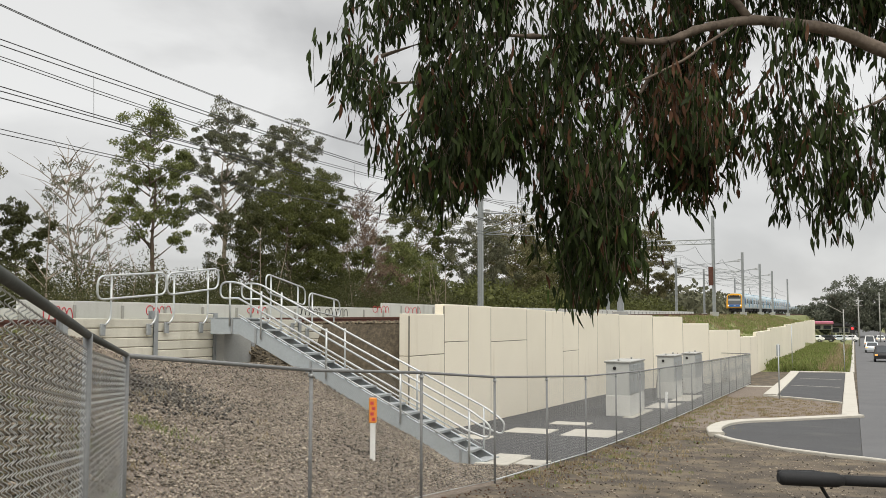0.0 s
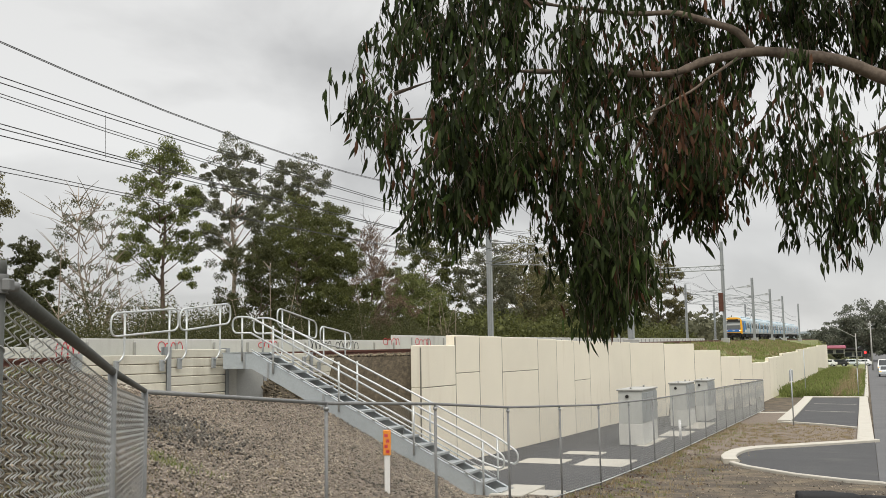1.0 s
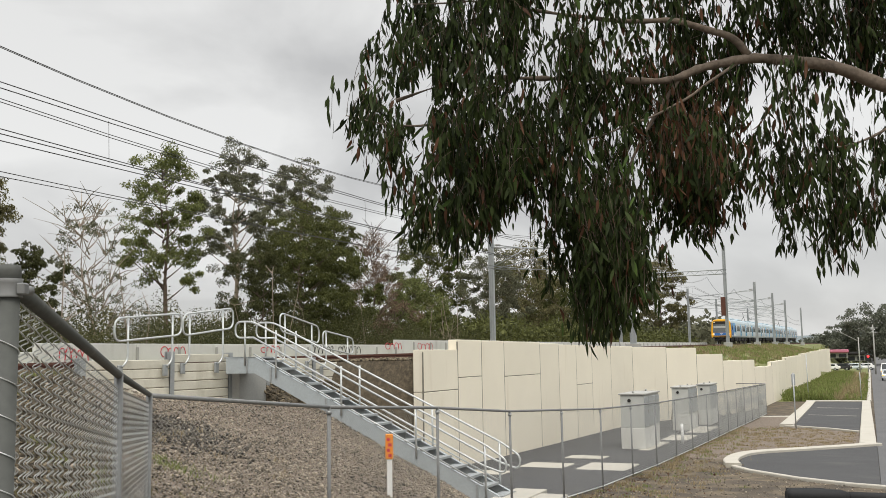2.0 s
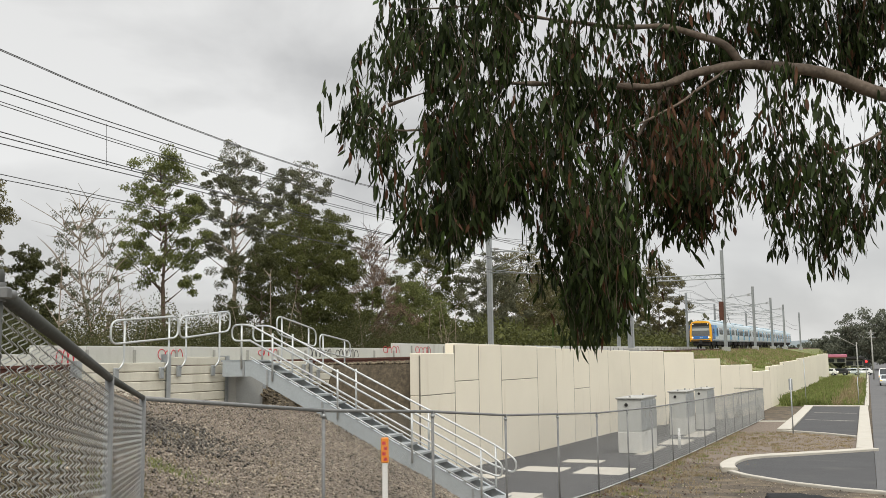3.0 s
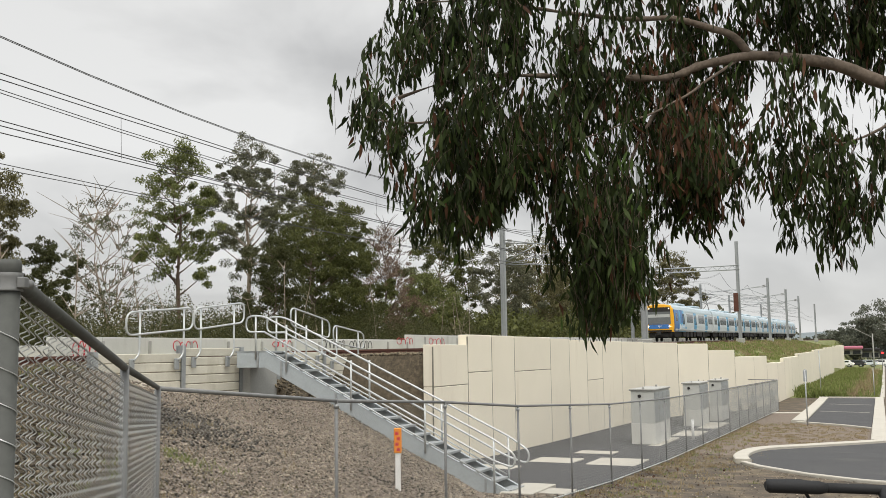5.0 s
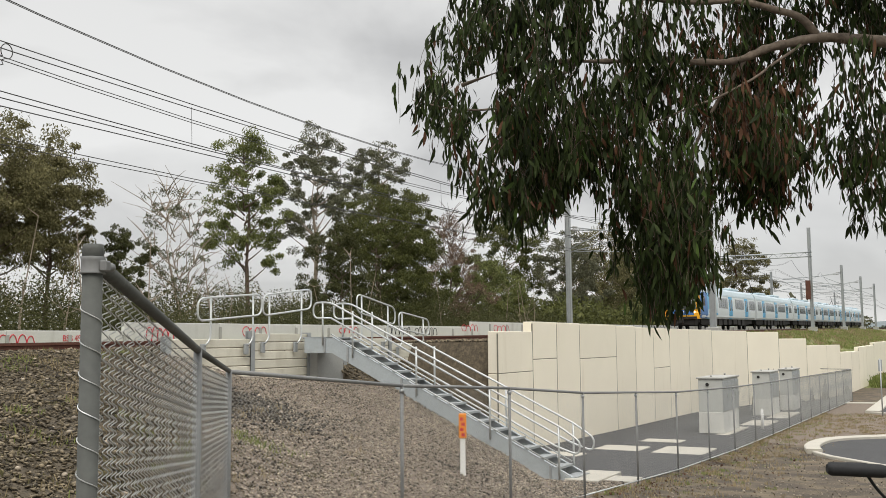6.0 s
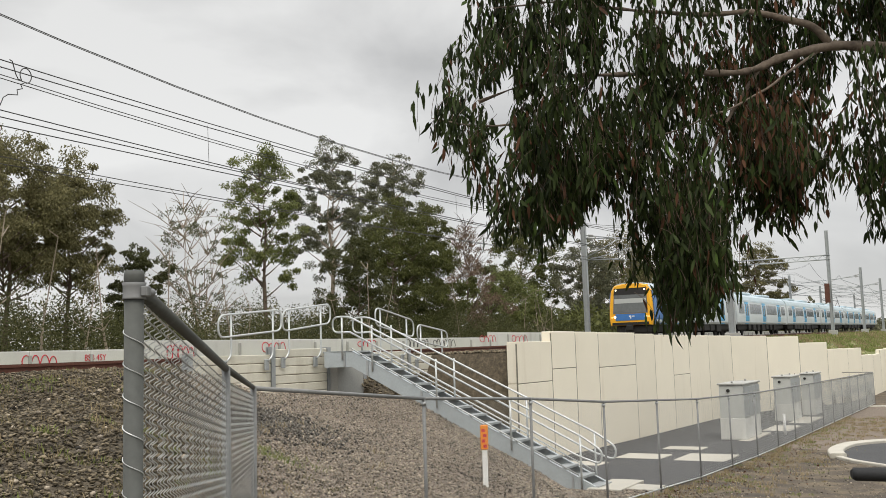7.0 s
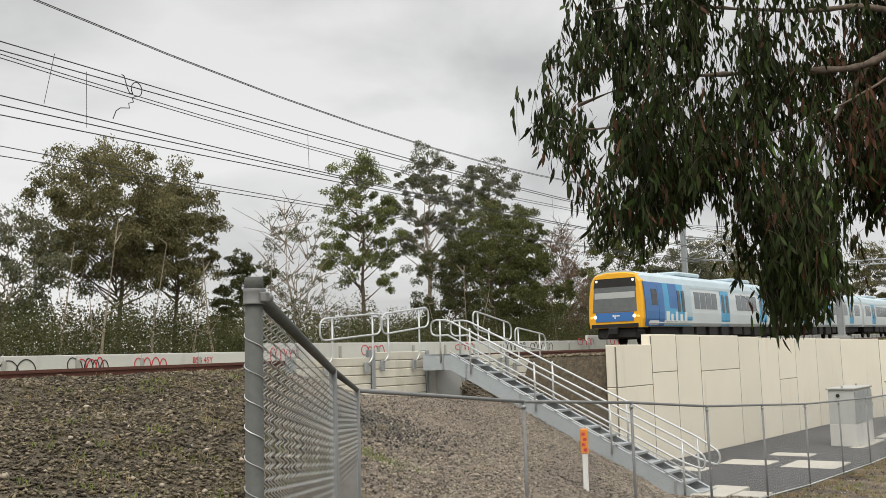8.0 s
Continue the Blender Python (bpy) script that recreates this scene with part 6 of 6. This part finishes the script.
    face("buffer_panel", BLACK, -1.25, 1.25, 0.98, 1.16, 0.02)
    for sd in (-1, 1):
        for yy, z, r, mat in ((1.05, 1.52, 0.085, LAMP), (1.26, 1.50, 0.06, LAMPWARM), (0.98, 3.30, 0.06, LAMP)):
            bm = bmesh.new()
            x = 0.10 * max(0, z - 1.2)
            tube(bm, [(x + 0.02, sd * yy, z), (x - 0.035, sd * yy, z)], r, 12)
            part("headlight", bm, mat, nose)
        bm = bmesh.new()
        tube(bm, [(0.1, sd * 0.45, 1.78), (0.16, sd * 0.1, 2.4)], 0.014, 5)
        bm.transform(Matrix.Translation((-0.04, 0, 0)))
        part("wiper", bm, BLACK, nose)
        bm = bmesh.new()
        for k in range(4):
            abox(-0.02, 0.14, sd * 1.32 - 0.12, sd * 1.32 + 0.12, 0.70 + k * 0.07, 0.73 + k * 0.07, 0.0, bm)
        part("step_rungs", bm, BLACK, nose)
    bm = bmesh.new()
    abox(0.15, 1.3, -1.05, 1.05, 0.42, 0.95, 0.08, bm)
    tube(bm, [(-0.25, 0, 0.8), (0.4, 0, 0.8)], 0.16, 10)
    abox(-0.32, -0.1, -0.22, 0.22, 0.62, 0.98, 0.04, bm)
    tube(bm, rounded([(0.1, 0.35, 0.85), (-0.1, 0.4, 0.45), (0.1, 0.75, 0.5), (0.15, 0.8, 0.85)], 0.1, 4, closed=False), 0.03, 6)
    part("coupler", bm, BLACK, tr)
    return tr


train = build_train()


# ---- bicycle by the viewer ----
def build_bicycle():
    gz = height(*so(0.74, 3.6))
    bike = thing("bicycle", "dark bicycle with a straight black-gripped handlebar", "bicycle", at=(0.74, 3.6, gz))
    hz = 0.998 - gz
    def put(bm, name, mat, lab=""):
        return part(name, bm, mat, bike, lab)
    bm = bmesh.new()
    tube(bm, [(-0.33, -0.02, hz + 0.012), (-0.32, -0.02, hz + 0.012), (-0.18, -0.01, hz + 0.004), (-0.16, -0.01, hz + 0.003)], [0.012, 0.0185, 0.0185, 0.013], 12)
    put(bm, "grip", RUBBER)
    bm = bmesh.new()
    tube(bm, [(0.32, 0.02, hz - 0.02), (0.31, 0.02, hz - 0.02), (0.18, 0.01, hz - 0.02)], [0.010, 0.0145, 0.0145], 12)
    put(bm, "grip", RUBBER)
    bm = bmesh.new()
    tube(bm, [(-0.2, -0.01, hz + 0.005), (0.25, 0.015, hz - 0.02)], 0.0135, 12)
    put(bm, "handlebar", RUBBER)
    bm = bmesh.new()
    tube(bm, [(-0.30, 0.06, hz + 0.014), (-0.21, 0.05, hz + 0.012), (-0.17, 0.012, hz + 0.004)], [0.006, 0.008, 0.01], 8)
    put(bm, "brake_lever", RUBBER)
    bm = bmesh.new()
    tube(bm, rounded([(-0.215, 0.0, hz - 0.01), (-0.17, 0.05, hz - 0.06), (-0.06, 0.08, hz - 0.16), (-0.02, 0.06, hz - 0.35)], 0.06, 4, closed=False), 0.0045, 6)
    put(bm, "brake_cable", RUBBER)
    bm = bmesh.new()
    tube(bm, [(0, 0, hz - 0.01), (0.0, -0.06, hz - 0.06), (0.0, -0.05, hz - 0.28)], 0.017, 10)
    tube(bm, [(0, -0.05, hz - 0.28), (0, 0.1, 0.5), (0, 0.16, 0.34)], [0.02, 0.018, 0.014], 10)
    put(bm, "fork", RUBBER)
    bm = bmesh.new()
    for a, b in (((0, -0.04, hz - 0.24), (0, -0.62, 0.30)), ((0, -0.05, hz - 0.18), (0, -0.75, hz - 0.30)), ((0, -0.75, hz - 0.22), (0, -0.62, 0.30)), ((0, -0.75, hz - 0.34), (0, -1.06, 0.34)), ((0, -0.62, 0.3), (0, -1.06, 0.34))):
        tube(bm, [a, b], 0.016, 8)
    put(bm, "frame", RUBBER)
    for y in (0.16, -1.06):
        bm = bmesh.new()
        tube(bm, [(0, y + 0.32 * math.cos(t), 0.34 + 0.32 * math.sin(t)) for t in np.linspace(0, 2 * math.pi, 28, endpoint=False)], 0.02, 8, closed=True)
        put(bm, "tyre", RUBBER)
        bm = bmesh.new()
        tube(bm, [(-0.05, y, 0.34), (0.05, y, 0.34)], 0.02, 8)
        for t in np.linspace(0, 2 * math.pi, 16, endpoint=False):
            tube(bm, [(0, y, 0.34), (0, y + 0.31 * math.cos(t), 0.34 + 0.31 * math.sin(t))], 0.0015, 3)
        put(bm, "spokes", GALVL)


build_bicycle()


# ---- street: sign, poles, cars, far buildings ----
def post_sign(s, o, h, label, plate=True):
    z = low(s)
    p = thing("street_sign", label, "sign", at=W(s, o, z))
    bm = bmesh.new()
    tube(bm, [(0, 0, -0.2), (0, 0, h)], 0.03, 8)
    part("pole", bm, GALV, p)
    if plate:
        bm = bmesh.new()
        box(bm, Matrix.Rotation(radians(60), 4, "Z") @ Matrix.Translation((0, 0, h - 0.3)), 0.03, 0.16, 0.5, 0.004)
        part("plate", bm, GALV, p)


post_sign(39.1, -2.5, 2.5, "thin grey sign post with a small plate seen edge-on")
post_sign(72.2, -1.2, 3.6, "thin pale pole standing in tall grass", False)
post_sign(74, -4.9, 2.2, "thin pale post beside the road", False)


def street_pole(s, o, h, label, arm=0.0):
    p = thing("utility_pole", label, "pole", "street poles", at=W(s, o, low(s)))
    bm = bmesh.new()
    tube(bm, [(0, 0, -0.3), (0, 0, h)], [0.16, 0.10], 8)
    part("pole", bm, GREYCONC, p)
    bm = bmesh.new()
    if arm:
        tube(bm, [(0, 0, h - 0.8), (-arm * 0.5, 0, h + 0.9), (-arm, 0, h + 1.9)], 0.06, 6)
    else:
        tube(bm, [(-1.1, -0.4, h - 0.6), (1.1, 0.4, h - 0.6)], 0.06, 6)
        tube(bm, [(-0.9, -0.3, h - 1.5), (0.9, 0.3, h - 1.5)], 0.06, 6)
    part("arm", bm, GREYCONC, p)


def far_at(bearing, dist):
    """Plan place by bearing east of north and distance from the verge."""
    return so(-0.5 + dist * math.sin(radians(bearing)), 1.1 + dist * math.cos(radians(bearing)))


s_, o_ = far_at(24.47, 205)
street_pole(s_, o_, 7.0, "street lamp pole with a long raised arm", 6.5)
s_, o_ = far_at(25.24, 190)
street_pole(s_, o_, 9.0, "wooden power pole with crossarms")
s_, o_ = far_at(26.3, 230)
street_pole(s_, o_, 11, "wooden power pole with crossarms")


def car(s, o, mat, turn, label, lift=0.045, tall=1.45, lights=False):
    c = thing("car", label, "car", "cars on the road", at=W(s, o, low(s) + lift))
    c.rotation_euler = (0, 0, radians(65 + turn))
    bm = bmesh.new()
    prof = [(-2.2, 0.35), (2.15, 0.35), (2.2, 0.75), (1.25, 0.95), (0.55, tall), (-1.5, tall), (-2.1, 0.95), (-2.25, 0.7)]
    a = [bm.verts.new((x, -0.87 if z < 1 else -0.68, z)) for x, z in prof]
    b = [bm.verts.new((x, 0.87 if z < 1 else 0.68, z)) for x, z in prof]
    n = len(prof)
    for j in range(n):
        bm.faces.new((a[j], a[(j + 1) % n], b[(j + 1) % n], b[j]))
    bm.faces.new(a)
    bm.faces.new(b)
    bmesh.ops.recalc_face_normals(bm, faces=bm.faces[:])
    bmesh.ops.bevel(bm, geom=bm.edges[:], offset=0.05, segments=2, affect="EDGES")
    part("body", bm, mat, c)
    for x0, x1, t in ((1.2, 0.62, 1), (-2.06, -1.55, -1)):
        bm = bmesh.new()
        v = [bm.verts.new(p) for p in ((x0 + 0.03 * t, -0.66, 1.0), (x0 + 0.03 * t, 0.66, 1.0), (x1 + 0.03 * t, 0.6, tall - 0.06), (x1 + 0.03 * t, -0.6, tall - 0.06))]
        w = [bm.verts.new(p.co - Vector((0.03 * t, 0, 0.03))) for p in v]
        bm.faces.new(v)
        for j in range(4):
            bm.faces.new((v[j], v[(j + 1) % 4], w[(j + 1) % 4], w[j]))
        part("windscreen" if t > 0 else "rear_window", bm, GLASS, c)
    for sd in (-1, 1):
        for x in (-1.4, 1.35):
            bm = bmesh.new()
            tube(bm, [(x, sd * 0.68, 0.31), (x, sd * 0.88, 0.31)], 0.31, 14)
            w = part("wheel", bm, RUBBER, c)
            bm = bmesh.new()
            tube(bm, [(x, sd * 0.87, 0.31), (x, sd * 0.89, 0.31)], 0.19, 10)
            part("rim", bm, GALVL, w)
        bm = bmesh.new()
        abox(-1.35, 0.6, sd * 0.76 - 0.05, sd * 0.76 + 0.03, 0.98, tall - 0.12, 0.02, bm)
        part("side_window", bm, GLASS, c)
        bm = bmesh.new()
        abox(-2.27, -2.2, sd * 0.68 - 0.14, sd * 0.68 + 0.14, 0.68, 0.8, 0.01, bm)
        part("lamp", bm, LAMP if lights else LAMPWARM, c)


for b_, d_, m_, l_, t_ in ((25.85, 148, SILVER, "silver parked car beside the road", 1.5), (26.3, 235, WHITE, "white parked car beside the road", 1.45), (25.75, 183, WHITE, "white van parked beside the road", 2.0), (26.38, 112, INK, "dark utility car on the road", 1.7)):
    s_, o_ = far_at(b_, d_)
    car(s_, o_, m_, 0, l_, tall=t_)
for k, b_ in enumerate((22.9, 23.5, 24.1, 24.7)):
    s_, o_ = far_at(b_, 232 + k)
    car(s_, o_, (WHITE, INK, SILVER, WHITE)[k], 80, "car waiting at the distant junction with lights on", lights=True, tall=1.5)


def far_building(bearing, dist, width, h, mat, roof_mat, label, depth=12, z0=-2.5):
    s, o = far_at(bearing, dist)
    p = W(s, o, z0)
    b = thing("shop_building", label, "building", "distant shops", at=p)
    turn = Matrix.Rotation(-radians(bearing), 4, "Z")
    bm = bmesh.new()
    box(bm, turn @ Matrix.Translation((0, depth / 2, h / 2)), width, depth, h, 0.05)
    part("wall", bm, mat, b)
    bm = bmesh.new()
    box(bm, turn @ Matrix.Translation((0, depth / 2 - 0.6, h + 0.35)), width + 0.6, depth + 1.2, 0.9, 0.2)
    part("roof", bm, roof_mat, b)
    n = max(2, int(width / 4))
    for k in range(n):
        bm = bmesh.new()
        box(bm, turn @ Matrix.Translation((-width / 2 + width * (k + 0.5) / n, -0.05, h * 0.42)), width / n * 0.72, 0.2, h * 0.6, 0.03)
        part("window", bm, GLASS, b)


far_building(23.35, 290, 5.5, 1.6, GREYCONC, PINK, "low dark shop under a faded pink roof", z0=-0.6)
far_building(24.3, 300, 5, 1.9, GREYCONC, BLACK, "dark low building at the distant junction", z0=-1.6)
far_building(27.6, 320, 12, 3.4, WHITEWALL, GREYCONC, "pale low building at the distant junction", z0=-1.8)
s_, o_ = far_at(24.88, 215)
sig = thing("traffic_light", "distant traffic light showing red", "traffic light", at=W(s_, o_, low(s_)))
bm = bmesh.new()
tube(bm, [(0, 0, -0.2), (0, 0, 3.4)], 0.09, 8)
part("pole", bm, GALV, sig)
bm = bmesh.new()
abox(-0.45, 0.45, -0.2, 0.2, 2.2, 3.6, 0.05, bm)
hd = part("head", bm, INK, sig)
bm = bmesh.new()
tube(bm, [(0, -0.2, 3.15), (0, -0.32, 3.15)], 0.22, 12)
part("lens", bm, LAMPRED, hd, "glowing red lens")

# far street trees, the air's haze painted into their leaves
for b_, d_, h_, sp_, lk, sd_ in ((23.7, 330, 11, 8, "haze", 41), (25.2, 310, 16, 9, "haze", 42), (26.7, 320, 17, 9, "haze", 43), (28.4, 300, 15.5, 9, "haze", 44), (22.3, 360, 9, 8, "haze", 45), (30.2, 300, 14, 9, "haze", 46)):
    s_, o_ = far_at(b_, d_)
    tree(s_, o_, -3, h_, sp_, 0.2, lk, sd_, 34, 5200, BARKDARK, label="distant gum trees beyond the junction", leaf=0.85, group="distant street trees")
s_, o_ = far_at(28.6, 150)
tree(s_, o_, -3, 5.2, 3.4, 0.05, "green", 47, 26, 3000, BARKDARK, label="low green street tree beside parked cars", leaf=0.35, group="distant street trees", name="street_tree")


def hills():
    """A low blue-grey ridge closing the distance."""
    bm = bmesh.new()
    prev = None
    for k in range(0, 101):
        a = radians(-75 + k * 1.5)
        x, y = math.sin(a), math.cos(a)
        top = 22 + 22 * noise.noise(Vector((k * 0.13, 0, 3))) + 8 * noise.noise(Vector((k * 0.6, 2, 3)))
        ring = [bm.verts.new((x * d, y * d, z)) for d, z in ((1050, -6), (1200, max(8, top) * 0.7), (1400, max(8, top)), (1700, -6))]
        if prev:
            for j in range(3):
                bm.faces.new((prev[j], prev[j + 1], ring[j + 1], ring[j]))
        prev = ring
    bmesh.ops.recalc_face_normals(bm, faces=bm.faces[:])
    tagged(part("backdrop", bm, HILL), "low hazy blue-grey wooded ridge", "hills", kind="structure")


# the ridge's blue-grey is aerial haze mixed into its base colour
HILL = material("hazy_ridge", (0.16, 0.19, 0.20), 0.95, vary=0.25, scale=0.01, fine=0.2, bump=0)
hills()


def motions():
    """The train runs in along the far track at a steady pace."""
    rows = []
    for t in (0, 1, 2, 3, 4, 5, 6, 7, 8):
        s = 36.3 + 17.5 * (8 - t)
        rows.append((t, pose(*W(s, FAR_TRACK, rail_z(s) + 0.03), 0, -0.6, 65)))
    walk(train, rows)


motions()
